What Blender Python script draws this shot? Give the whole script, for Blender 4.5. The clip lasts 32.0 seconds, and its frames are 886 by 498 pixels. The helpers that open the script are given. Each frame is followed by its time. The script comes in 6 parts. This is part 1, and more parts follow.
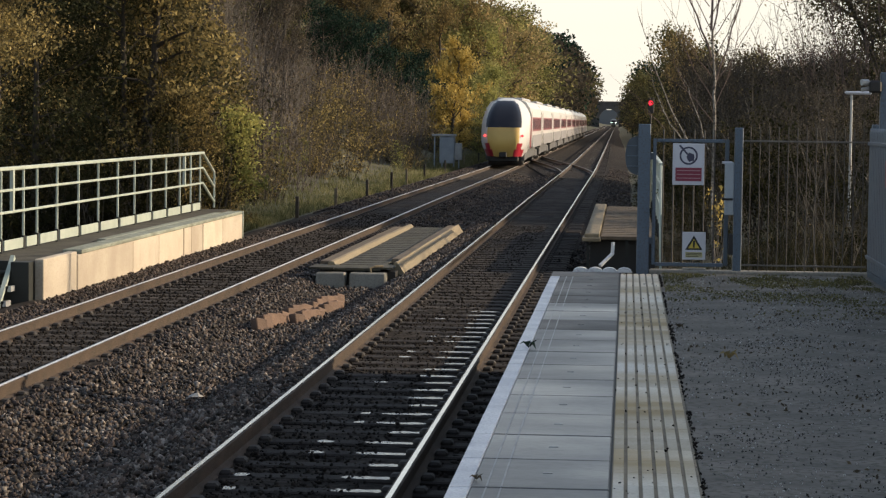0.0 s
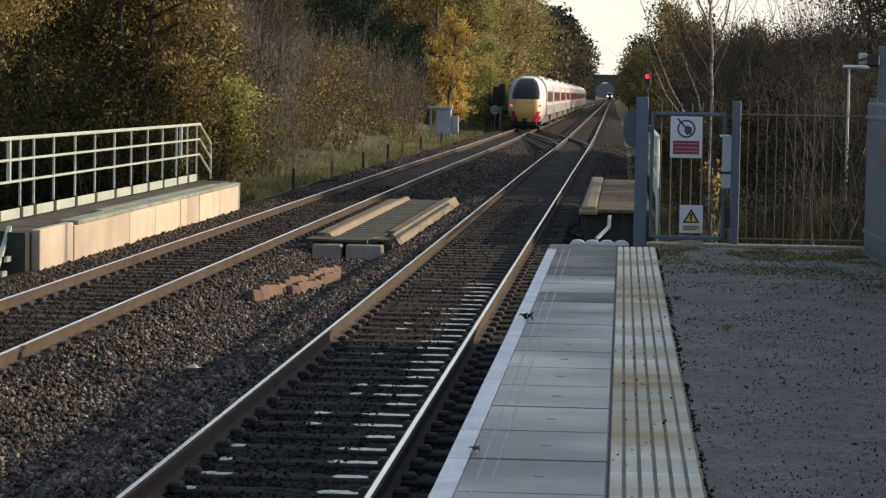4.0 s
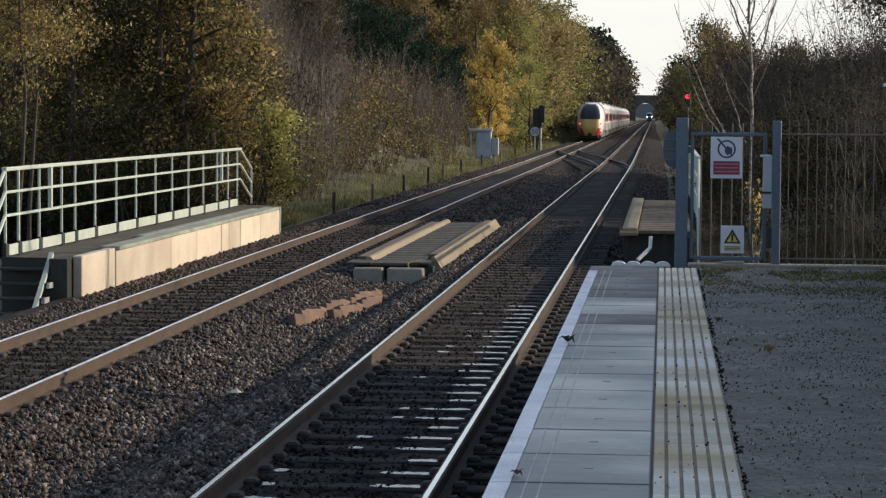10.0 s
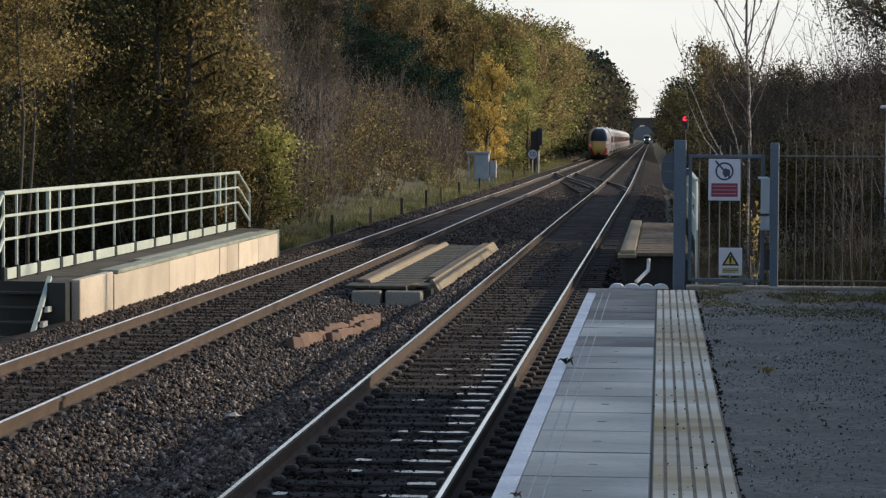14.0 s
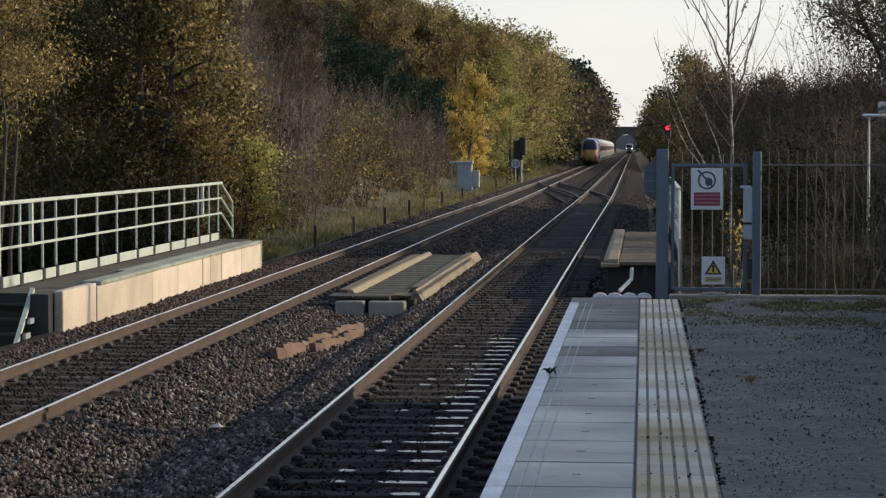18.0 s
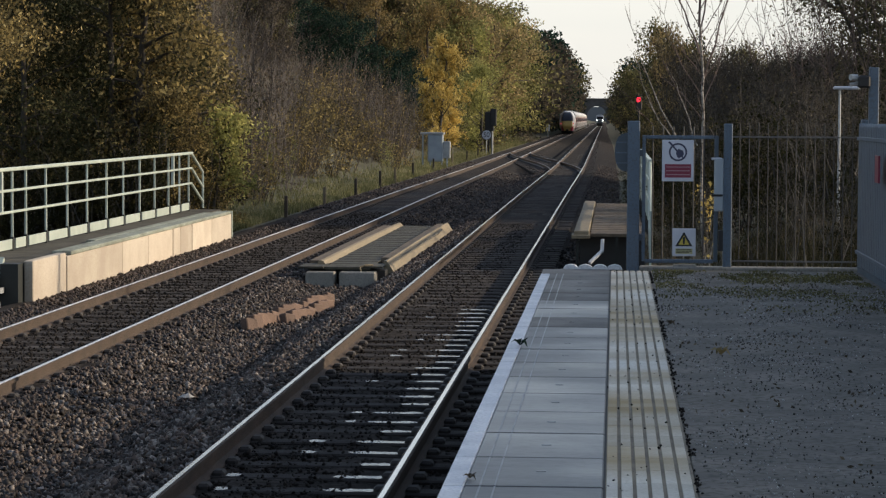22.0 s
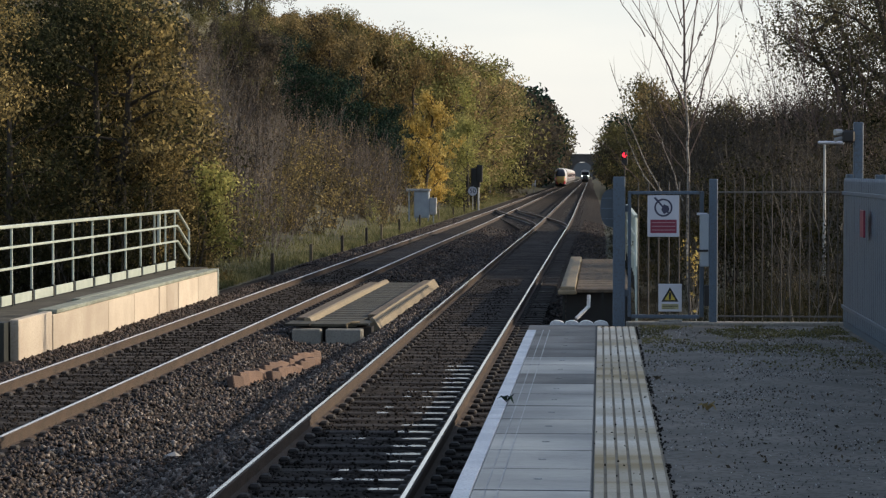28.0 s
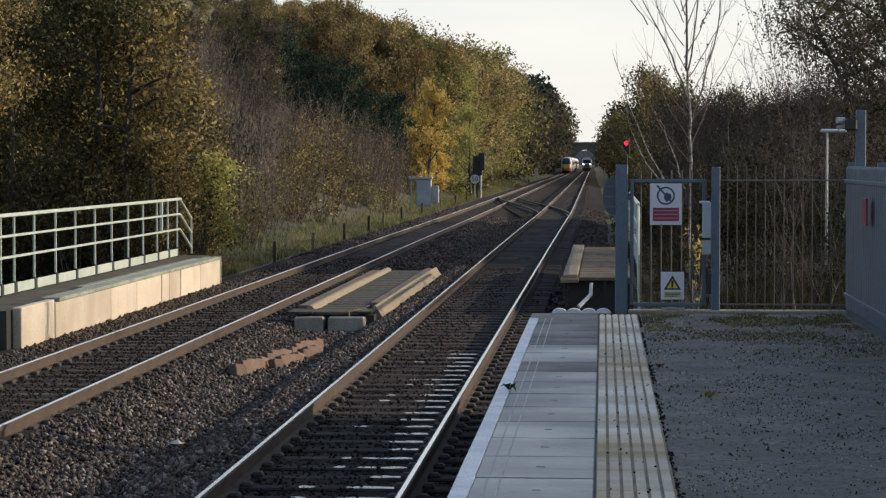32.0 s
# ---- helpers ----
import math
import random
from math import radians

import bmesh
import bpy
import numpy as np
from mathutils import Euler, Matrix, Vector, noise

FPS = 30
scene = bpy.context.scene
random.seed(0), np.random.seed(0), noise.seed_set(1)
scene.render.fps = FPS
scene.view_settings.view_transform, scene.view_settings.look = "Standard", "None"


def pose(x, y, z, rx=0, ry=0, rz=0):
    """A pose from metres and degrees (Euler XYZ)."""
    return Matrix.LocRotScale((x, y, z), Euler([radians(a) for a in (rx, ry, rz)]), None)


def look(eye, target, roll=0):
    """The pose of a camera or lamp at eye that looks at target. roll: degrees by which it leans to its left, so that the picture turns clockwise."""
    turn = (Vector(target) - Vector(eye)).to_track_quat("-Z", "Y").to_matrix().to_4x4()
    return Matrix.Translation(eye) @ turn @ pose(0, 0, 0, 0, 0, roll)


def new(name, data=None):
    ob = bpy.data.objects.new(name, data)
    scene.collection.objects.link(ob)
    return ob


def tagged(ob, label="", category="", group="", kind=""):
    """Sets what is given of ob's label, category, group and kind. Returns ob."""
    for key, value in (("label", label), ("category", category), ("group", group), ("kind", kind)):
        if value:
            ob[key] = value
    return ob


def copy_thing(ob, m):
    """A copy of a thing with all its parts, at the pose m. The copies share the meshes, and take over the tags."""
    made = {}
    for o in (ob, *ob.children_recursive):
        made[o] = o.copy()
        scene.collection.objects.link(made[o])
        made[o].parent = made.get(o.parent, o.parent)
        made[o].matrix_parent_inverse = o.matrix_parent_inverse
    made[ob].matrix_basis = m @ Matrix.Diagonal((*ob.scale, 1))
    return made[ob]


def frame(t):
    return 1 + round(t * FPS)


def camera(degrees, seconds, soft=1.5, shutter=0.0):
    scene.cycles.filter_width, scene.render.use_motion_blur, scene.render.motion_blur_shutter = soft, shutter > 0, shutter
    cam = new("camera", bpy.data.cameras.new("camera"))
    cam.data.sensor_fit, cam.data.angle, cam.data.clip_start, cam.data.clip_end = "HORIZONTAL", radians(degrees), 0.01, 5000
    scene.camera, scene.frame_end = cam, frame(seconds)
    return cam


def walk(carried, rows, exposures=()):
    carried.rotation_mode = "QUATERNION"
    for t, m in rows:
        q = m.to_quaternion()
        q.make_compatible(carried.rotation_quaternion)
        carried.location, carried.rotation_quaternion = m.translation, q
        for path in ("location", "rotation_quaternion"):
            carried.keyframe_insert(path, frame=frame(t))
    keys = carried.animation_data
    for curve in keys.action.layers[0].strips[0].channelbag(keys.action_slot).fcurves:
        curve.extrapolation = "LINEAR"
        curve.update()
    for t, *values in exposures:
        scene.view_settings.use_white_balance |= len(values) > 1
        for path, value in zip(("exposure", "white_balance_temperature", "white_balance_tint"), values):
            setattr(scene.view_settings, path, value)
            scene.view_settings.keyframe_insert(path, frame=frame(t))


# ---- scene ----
# ---- camera ----
LENS = 20.66
cam = camera(LENS, 32.0, soft=1.3)
ROWS = [
    (0.0, 0.006, -0.015, 2.545, -3.127, -0.738, 4.324),
    (0.5, -0.000, -0.013, 2.546, -3.169, -0.622, 4.427),
    (1.0, 0.001, 0.006, 2.543, -3.454, -0.566, 4.374),
    (1.5, -0.005, -0.006, 2.542, -3.792, -0.716, 4.290),
    (2.0, -0.008, -0.011, 2.542, -3.979, -0.807, 4.195),
    (2.5, -0.002, -0.006, 2.547, -3.958, -0.874, 4.105),
    (3.0, -0.005, 0.001, 2.541, -3.884, -0.918, 4.171),
    (3.5, -0.008, -0.005, 2.537, -3.805, -0.946, 4.192),
    (5.5, -0.012, -0.015, 2.545, -3.636, -0.983, 4.752),
    (6.0, -0.007, -0.011, 2.544, -3.297, -0.788, 5.103),
    (6.5, -0.012, -0.007, 2.547, -2.960, -0.715, 5.211),
    (7.0, -0.010, -0.004, 2.545, -2.950, -0.668, 5.210),
    (7.5, -0.011, 0.004, 2.544, -3.136, -0.563, 5.188),
    (8.0, -0.009, 0.010, 2.542, -3.486, -0.526, 5.110),
    (8.5, -0.006, 0.002, 2.542, -3.717, -0.544, 5.108),
    (9.0, -0.008, 0.002, 2.542, -3.612, -0.546, 5.140),
    (9.5, -0.005, -0.007, 2.546, -3.409, -0.487, 5.124),
    (10.0, -0.006, -0.001, 2.544, -3.256, -0.415, 5.175),
    (10.5, -0.005, -0.001, 2.549, -3.128, -0.382, 5.261),
    (11.0, -0.007, -0.012, 2.546, -3.092, -0.366, 5.323),
    (11.5, -0.008, -0.006, 2.546, -3.142, -0.445, 5.290),
    (12.0, -0.012, -0.003, 2.546, -3.150, -0.449, 5.325),
    (12.5, -0.010, -0.008, 2.549, -2.990, -0.432, 5.406),
    (13.0, -0.008, -0.003, 2.549, -2.793, -0.328, 5.348),
    (13.5, -0.008, -0.007, 2.546, -2.711, -0.333, 5.154),
    (15.5, -0.002, 0.005, 2.542, -2.884, -0.104, 5.110),
    (16.0, -0.002, -0.009, 2.550, -2.959, -0.010, 4.977),
    (16.5, 0.000, 0.013, 2.546, -2.817, 0.002, 4.815),
    (17.0, -0.001, -0.008, 2.549, -2.662, -0.010, 4.795),
    (17.5, -0.002, 0.002, 2.546, -2.530, -0.021, 4.821),
    (18.0, -0.003, -0.009, 2.548, -2.487, -0.065, 4.720),
    (18.5, -0.005, -0.002, 2.548, -2.544, -0.115, 4.631),
    (19.0, -0.004, -0.008, 2.548, -2.671, -0.184, 4.545),
    (19.5, -0.005, -0.005, 2.550, -2.841, -0.160, 4.385),
    (20.0, -0.003, 0.002, 2.549, -2.958, -0.129, 4.262),
    (20.5, -0.004, -0.005, 2.544, -2.998, -0.273, 4.191),
    (21.0, -0.004, -0.006, 2.545, -3.075, -0.378, 4.186),
    (21.5, -0.011, 0.004, 2.543, -3.153, -0.381, 4.122),
    (22.0, -0.008, -0.000, 2.546, -3.167, -0.290, 4.036),
    (22.5, -0.005, -0.001, 2.545, -3.157, -0.147, 3.957),
    (23.0, -0.006, 0.004, 2.543, -3.147, -0.123, 3.938),
    (23.5, -0.006, -0.001, 2.550, -3.125, -0.168, 4.034),
    (24.0, -0.008, 0.006, 2.547, -3.080, -0.186, 4.097),
    (24.5, -0.008, 0.015, 2.542, -3.105, -0.127, 4.058),
    (25.0, -0.002, 0.018, 2.547, -3.018, 0.010, 3.943),
    (25.5, -0.001, -0.002, 2.544, -2.736, 0.043, 3.833),
    (27.5, 0.001, 0.006, 2.550, -1.985, 0.062, 3.797),
    (28.0, 0.000, 0.008, 2.550, -1.840, 0.002, 3.711),
    (28.5, -0.000, 0.003, 2.550, -1.744, -0.038, 3.672),
    (29.0, 0.001, 0.005, 2.554, -1.675, -0.068, 3.754),
    (29.5, -0.001, 0.028, 2.550, -1.688, -0.107, 3.910),
    (30.0, -0.002, -0.003, 2.552, -1.886, -0.086, 3.939),
    (30.5, -0.007, 0.014, 2.547, -2.063, -0.126, 3.917),
    (31.0, -0.003, 0.017, 2.548, -2.153, -0.091, 3.806),
    (31.5, 0.000, 0.010, 2.548, -2.152, -0.052, 3.674),
    (32.0, -0.003, -0.000, 2.550, -2.121, -0.000, 3.762),
]
EXPOSE = [(0.0, 0.56, 7350, 10), (3.5, 0.56, 7200, 10), (6.0, 0.55, 6750, 10), (9.0, 0.51, 6600, 10), (13.0, 0.44, 6500, 10), (17.0, 0.38, 6550, 10), (21.0, 0.39, 6700, 10), (25.0, 0.47, 6700, 10), (28.0, 0.44, 6650, 10), (32.0, 0.45, 6650, 10)]
walk(cam, [(t, pose(x, y, z, 90 + pitch, roll, yaw)) for t, x, y, z, pitch, roll, yaw in ROWS], EXPOSE)

# ---- world and sun ----
SUN_EL, SUN_AZ = radians(21.0), radians(16.0)      # azimuth: from the right-hand side towards the far end
SUN_DIR = Vector((math.cos(SUN_EL) * math.cos(SUN_AZ), math.cos(SUN_EL) * math.sin(SUN_AZ), math.sin(SUN_EL)))
world = bpy.data.worlds.new("world")
scene.world = world
world.use_nodes = True
wn, wl = world.node_tree.nodes, world.node_tree.links
sky = wn.new("ShaderNodeTexSky")
sky.sky_type, sky.sun_disc = "NISHITA", False
sky.sun_elevation, sky.sun_rotation = SUN_EL, math.atan2(SUN_DIR.x, SUN_DIR.y)
sky.air_density, sky.dust_density, sky.ozone_density = 1.0, 1.2, 1.5
wn["Background"].inputs["Strength"].default_value = 0.15
# thin even cloud veil over the whole sky
veil = wn.new("ShaderNodeMix")
veil.data_type = "RGBA"
aim = wn.new("ShaderNodeTexCoord")
split = wn.new("ShaderNodeSeparateXYZ")
wl.new(aim.outputs["Generated"], split.inputs[0])
thin = wn.new("ShaderNodeMapRange")            # the veil thins out towards the zenith
thin.interpolation_type = "SMOOTHSTEP"
thin.inputs["From Min"].default_value, thin.inputs["From Max"].default_value = 0.0, 0.45
thin.inputs["To Min"].default_value, thin.inputs["To Max"].default_value = 0.85, 0.10
wl.new(split.outputs["Z"], thin.inputs["Value"])
tone = wn.new("ShaderNodeMix")                 # cream near the horizon, cooler above
tone.data_type = "RGBA"
tone.inputs["A"].default_value, tone.inputs["B"].default_value = (5.15, 5.05, 4.85, 1), (3.7, 3.95, 4.2, 1)
rise = wn.new("ShaderNodeMapRange")
rise.inputs["From Max"].default_value = 0.13
streak = wn.new("ShaderNodeTexNoise")        # faint cloud bands
streak.inputs["Scale"].default_value, streak.inputs["Detail"].default_value = 5.0, 5.0
flat = wn.new("ShaderNodeMapping")
flat.inputs["Scale"].default_value = (1.0, 1.0, 5.0)
wl.new(aim.outputs["Generated"], flat.inputs["Vector"])
wl.new(flat.outputs[0], streak.inputs["Vector"])
waver = wn.new("ShaderNodeMath")
waver.operation = "MULTIPLY_ADD"
waver.inputs[1].default_value = 0.16
wl.new(streak.outputs["Fac"], waver.inputs[0])
shift = wn.new("ShaderNodeMath")
shift.operation = "SUBTRACT"
shift.inputs[1].default_value = 0.08
wl.new(split.outputs["Z"], shift.inputs[0])
wl.new(shift.outputs[0], waver.inputs[2])
wl.new(waver.outputs[0], rise.inputs["Value"])
wl.new(rise.outputs[0], tone.inputs["Factor"])
wl.new(tone.outputs["Result"], veil.inputs["B"])
wl.new(thin.outputs[0], veil.inputs["Factor"])
wl.new(sky.outputs[0], veil.inputs["A"])
wl.new(veil.outputs["Result"], wn["Background"].inputs["Color"])
sun_data = bpy.data.lights.new("sun", "SUN")
sun_data.energy, sun_data.angle, sun_data.color = 3.8, radians(0.6), (1.0, 0.84, 0.64)
sun = new("sun", sun_data)
sun.matrix_world = look((30, 10, 40), Vector((30, 10, 40)) - SUN_DIR)


# ---- materials ----
def mat(name, c1, c2, scale=4.0, rough=0.8, metal=0.0, bump=0.0, fine=60.0, c3=None, amount=0.35, vary=0.0, island=0.0, rough2=None, spec=0.5, stretch=(1, 1, 1), moving=False):
    """Two colours mixed by broad noise, a third by fine noise, with bump from the fine one."""
    m = bpy.data.materials.new(name)
    m.use_nodes = True
    n, l = m.node_tree.nodes, m.node_tree.links
    b = n["Principled BSDF"]
    co = n.new("ShaderNodeTexCoord")
    mp = n.new("ShaderNodeMapping")
    mp.inputs["Scale"].default_value = stretch
    l.new(co.outputs["Object"] if moving else n.new("ShaderNodeNewGeometry").outputs["Position"], mp.inputs["Vector"])
    big = n.new("ShaderNodeTexNoise")
    big.inputs["Scale"].default_value, big.inputs["Detail"].default_value = scale, 6
    small = n.new("ShaderNodeTexNoise")
    small.inputs["Scale"].default_value, small.inputs["Detail"].default_value = fine, 4
    for t in (big, small):
        l.new(mp.outputs[0], t.inputs["Vector"])
    ramp = n.new("ShaderNodeMapRange")
    ramp.inputs["From Min"].default_value, ramp.inputs["From Max"].default_value = 0.35, 0.65
    l.new(big.outputs["Fac"], ramp.inputs["Value"])
    mix = n.new("ShaderNodeMix")
    mix.data_type = "RGBA"
    mix.inputs["A"].default_value, mix.inputs["B"].default_value = (*c1, 1), (*c2, 1)
    l.new(ramp.outputs[0], mix.inputs["Factor"])
    out = mix.outputs["Result"]
    if c3:
        r2 = n.new("ShaderNodeMapRange")
        r2.inputs["From Min"].default_value, r2.inputs["From Max"].default_value = 0.48, 0.63
        r2.inputs["To Max"].default_value = amount * 2
        l.new(small.outputs["Fac"], r2.inputs["Value"])
        m2 = n.new("ShaderNodeMix")
        m2.data_type = "RGBA"
        m2.inputs["B"].default_value = (*c3, 1)
        l.new(out, m2.inputs["A"])
        l.new(r2.outputs[0], m2.inputs["Factor"])
        out = m2.outputs["Result"]
    if vary or island:
        hv = n.new("ShaderNodeHueSaturation")
        if vary:
            src = n.new("ShaderNodeObjectInfo").outputs["Random"]
        else:
            src = n.new("ShaderNodeNewGeometry").outputs["Random Per Island"]
        v = vary or island
        r3 = n.new("ShaderNodeMapRange")
        r3.inputs["To Min"].default_value, r3.inputs["To Max"].default_value = 1 - v, 1 + v
        l.new(src, r3.inputs["Value"])
        l.new(r3.outputs[0], hv.inputs["Value"])
        l.new(out, hv.inputs["Color"])
        out = hv.outputs["Color"]
    l.new(out, b.inputs["Base Color"])
    b.inputs["Metallic"].default_value = metal
    b.inputs["Specular IOR Level"].default_value = spec
    if rough2 is None:
        b.inputs["Roughness"].default_value = rough
    else:
        rr = n.new("ShaderNodeMapRange")
        rr.inputs["To Min"].default_value, rr.inputs["To Max"].default_value = rough, rough2
        l.new(ramp.outputs[0], rr.inputs["Value"])
        l.new(rr.outputs[0], b.inputs["Roughness"])
    if bump:
        bp = n.new("ShaderNodeBump")
        bp.inputs["Strength"].default_value, bp.inputs["Distance"].default_value = bump, 0.02
        l.new(small.outputs["Fac"], bp.inputs["Height"])
        l.new(bp.outputs[0], b.inputs["Normal"])
    return m


def leaf_mat(name, stops, light=0.35, broad=0.0):
    """Foliage: each leaf takes its colour from a ramp, and lets some light through."""
    m = bpy.data.materials.new(name)
    m.use_nodes = True
    n, l = m.node_tree.nodes, m.node_tree.links
    n.remove(n["Principled BSDF"])
    geo = n.new("ShaderNodeNewGeometry")
    ramp = n.new("ShaderNodeValToRGB")
    els = ramp.color_ramp.elements
    for i, (p, c) in enumerate(stops):
        e = els[i] if i < 2 else els.new(p)
        e.position, e.color = p, (*c, 1)
    co = n.new("ShaderNodeTexCoord")
    nz = n.new("ShaderNodeTexNoise")
    nz.inputs["Scale"].default_value = 0.6
    l.new(co.outputs["Object"], nz.inputs["Vector"])
    add = n.new("ShaderNodeMath")
    add.operation = "MULTIPLY_ADD"
    add.inputs[1].default_value = 0.6
    l.new(geo.outputs["Random Per Island"], add.inputs[0])
    sub = n.new("ShaderNodeMath")
    sub.operation = "MULTIPLY_ADD"
    sub.inputs[1].default_value, sub.inputs[2].default_value = 1.6, -0.6
    l.new(nz.outputs["Fac"], sub.inputs[0])
    l.new(sub.outputs[0], add.inputs[2])
    l.new(add.outputs[0], ramp.inputs[0])
    hv = n.new("ShaderNodeHueSaturation")
    oi = n.new("ShaderNodeObjectInfo")
    r3 = n.new("ShaderNodeMapRange")
    r3.inputs["To Min"].default_value, r3.inputs["To Max"].default_value = 0.75, 1.25
    l.new(oi.outputs["Random"], r3.inputs["Value"])
    l.new(r3.outputs[0], hv.inputs["Value"])
    l.new(ramp.outputs[0], hv.inputs["Color"])
    d = n.new("ShaderNodeBsdfDiffuse")
    t = n.new("ShaderNodeBsdfTranslucent")
    mx = n.new("ShaderNodeMixShader")
    mx.inputs[0].default_value = light
    l.new(hv.outputs[0], d.inputs[0])
    l.new(hv.outputs[0], t.inputs[0])
    l.new(d.outputs[0], mx.inputs[1])
    l.new(t.outputs[0], mx.inputs[2])
    l.new(mx.outputs[0], n["Material Output"].inputs[0])
    return m


def glow(name, color, strength):
    m = bpy.data.materials.new(name)
    m.use_nodes = True
    b = m.node_tree.nodes["Principled BSDF"]
    b.inputs["Base Color"].default_value = (*color, 1)
    b.inputs["Emission Color"].default_value = (*color, 1)
    b.inputs["Emission Strength"].default_value = strength
    return m


M = {}
M["ballast_bed"] = mat("ballast_bed", (0.0270, 0.0221, 0.0189), (0.0119, 0.0097, 0.0086), 0.8, 0.98, bump=1.0, fine=11, c3=(0.0540, 0.0459, 0.0389), amount=0.35, spec=0.1)
M["stone"] = mat("stone", (0.0639, 0.0471, 0.0389), (0.0273, 0.0205, 0.0176), 3, 0.6, island=0.98, fine=40, spec=0.25)
M["stone_pale"] = mat("stone_pale", (0.1600, 0.1400, 0.1240), (0.0880, 0.0760, 0.0680), 3, 0.7, island=0.9, fine=40, spec=0.3)
M["bed_oily"] = mat("bed_oily", (0.0191, 0.0160, 0.0140), (0.0083, 0.0070, 0.0064), 1.2, 0.98, bump=1.0, fine=13, c3=(0.0382, 0.0319, 0.0268), amount=0.3, spec=0.1)
M["stone_dark"] = mat("stone_dark", (0.0218, 0.0177, 0.0150), (0.0136, 0.0116, 0.0102), 3, 0.9, island=0.7, fine=40, spec=0.15)
M["rust"] = mat("rust", (0.0645, 0.0455, 0.0341), (0.0378, 0.0281, 0.0227), 3, 0.85, bump=0.2, fine=90, c3=(0.0834, 0.0606, 0.0440), spec=0.3)
M["steel_top"] = mat("steel_top", (0.74, 0.73, 0.72), (0.64, 0.63, 0.62), 2, 0.13, metal=1.0, rough2=0.22, fine=30, stretch=(1, 0.1, 1))
M["steel_far"] = mat("steel_far", (0.82, 0.81, 0.80), (0.7, 0.69, 0.68), 2, 0.4, metal=1.0, rough2=0.5, fine=30, stretch=(1, 0.1, 1))
M["steel_dull"] = mat("steel_dull", (0.08, 0.055, 0.04), (0.055, 0.04, 0.03), 2, 0.5, metal=0.3, fine=30)
M["clip"] = mat("clip", (0.035, 0.03, 0.026), (0.02, 0.017, 0.016), 5, 0.85)
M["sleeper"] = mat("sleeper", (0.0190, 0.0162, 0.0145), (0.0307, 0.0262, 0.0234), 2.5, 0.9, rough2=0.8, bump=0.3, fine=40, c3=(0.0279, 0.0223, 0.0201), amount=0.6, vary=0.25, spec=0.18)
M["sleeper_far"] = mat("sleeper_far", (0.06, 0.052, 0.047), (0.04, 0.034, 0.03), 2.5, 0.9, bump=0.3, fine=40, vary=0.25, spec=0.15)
M["coper"] = mat("coper", (0.1802, 0.1829, 0.1892), (0.0946, 0.0919, 0.0901), 1.1, 0.28, rough2=0.45, bump=0.05, fine=40, c3=(0.0540, 0.0540, 0.0558), amount=0.22, vary=0.24, stretch=(0.5, 1.0, 1))
M["coper_end"] = mat("coper_end", (0.1188, 0.1038, 0.0880), (0.0660, 0.0581, 0.0502), 1.1, 0.5, rough2=0.7, bump=0.06, fine=40, c3=(0.0440, 0.0396, 0.0352), amount=0.25, vary=0.15)
M["timber_brown"] = mat("timber_brown", (0.15, 0.112, 0.075), (0.095, 0.072, 0.05), 2, 0.85, bump=0.35, fine=30, stretch=(4, 0.4, 4), c3=(0.06, 0.045, 0.032), amount=0.35)
M["fence_dark"] = mat("fence_dark", (0.0595, 0.0574, 0.0560), (0.0385, 0.0371, 0.0364), 4, 0.7, fine=50, c3=(0.0560, 0.0420, 0.0315), amount=0.3)
M["fence_rail"] = mat("fence_rail", (0.13, 0.125, 0.12), (0.085, 0.083, 0.082), 4, 0.6, fine=50)
M["white_paint"] = mat("white_paint", (0.80, 0.81, 0.82), (0.58, 0.6, 0.63), 3, 0.55, bump=0.08, fine=60, c3=(0.40, 0.40, 0.42), amount=0.25)
M["groove"] = mat("groove", (0.40, 0.41, 0.42), (0.3, 0.3, 0.31), 5, 0.7)
M["tactile"] = mat("tactile", (0.82, 0.775, 0.68), (0.42, 0.30, 0.145), 0.85, 0.7, bump=0.06, fine=85, c3=(0.36, 0.29, 0.19), amount=0.16, vary=0.12, spec=0.25, stretch=(0.5, 1, 1))
M["tactile_joint"] = mat("tactile_joint", (0.33, 0.27, 0.19), (0.22, 0.18, 0.13), 4, 0.85, fine=60)
M["tarmac"] = mat("tarmac", (0.222, 0.196, 0.165), (0.125, 0.11, 0.092), 2.4, 0.85, rough2=0.75, spec=0.25, bump=0.25, fine=21, c3=(0.07, 0.066, 0.05), amount=0.34)
M["moss"] = mat("moss", (0.05, 0.055, 0.025), (0.085, 0.08, 0.05), 5, 0.95, bump=0.6, fine=40)
M["concrete"] = mat("concrete", (0.288, 0.272, 0.24), (0.208, 0.196, 0.168), 2, 0.85, bump=0.25, fine=40, c3=(0.128, 0.12, 0.104), amount=0.3)
M["concrete_pale"] = mat("concrete_pale", (0.51, 0.45, 0.365), (0.40, 0.34, 0.27), 1.2, 0.85, bump=0.15, fine=40, c3=(0.30, 0.235, 0.175), amount=0.25, vary=0.24)
M["pale_green"] = mat("pale_green", (0.42, 0.47, 0.42), (0.32, 0.37, 0.33), 3, 0.5, bump=0.05, fine=50, c3=(0.33, 0.36, 0.30), amount=0.3)
M["coping"] = mat("coping", (0.30, 0.33, 0.27), (0.17, 0.185, 0.145), 2.2, 0.8, bump=0.15, fine=30, c3=(0.10, 0.10, 0.08), amount=0.4)
M["deck_dark"] = mat("deck_dark", (0.09, 0.082, 0.066), (0.05, 0.047, 0.038), 2, 0.95, bump=0.3, fine=30, spec=0.2)
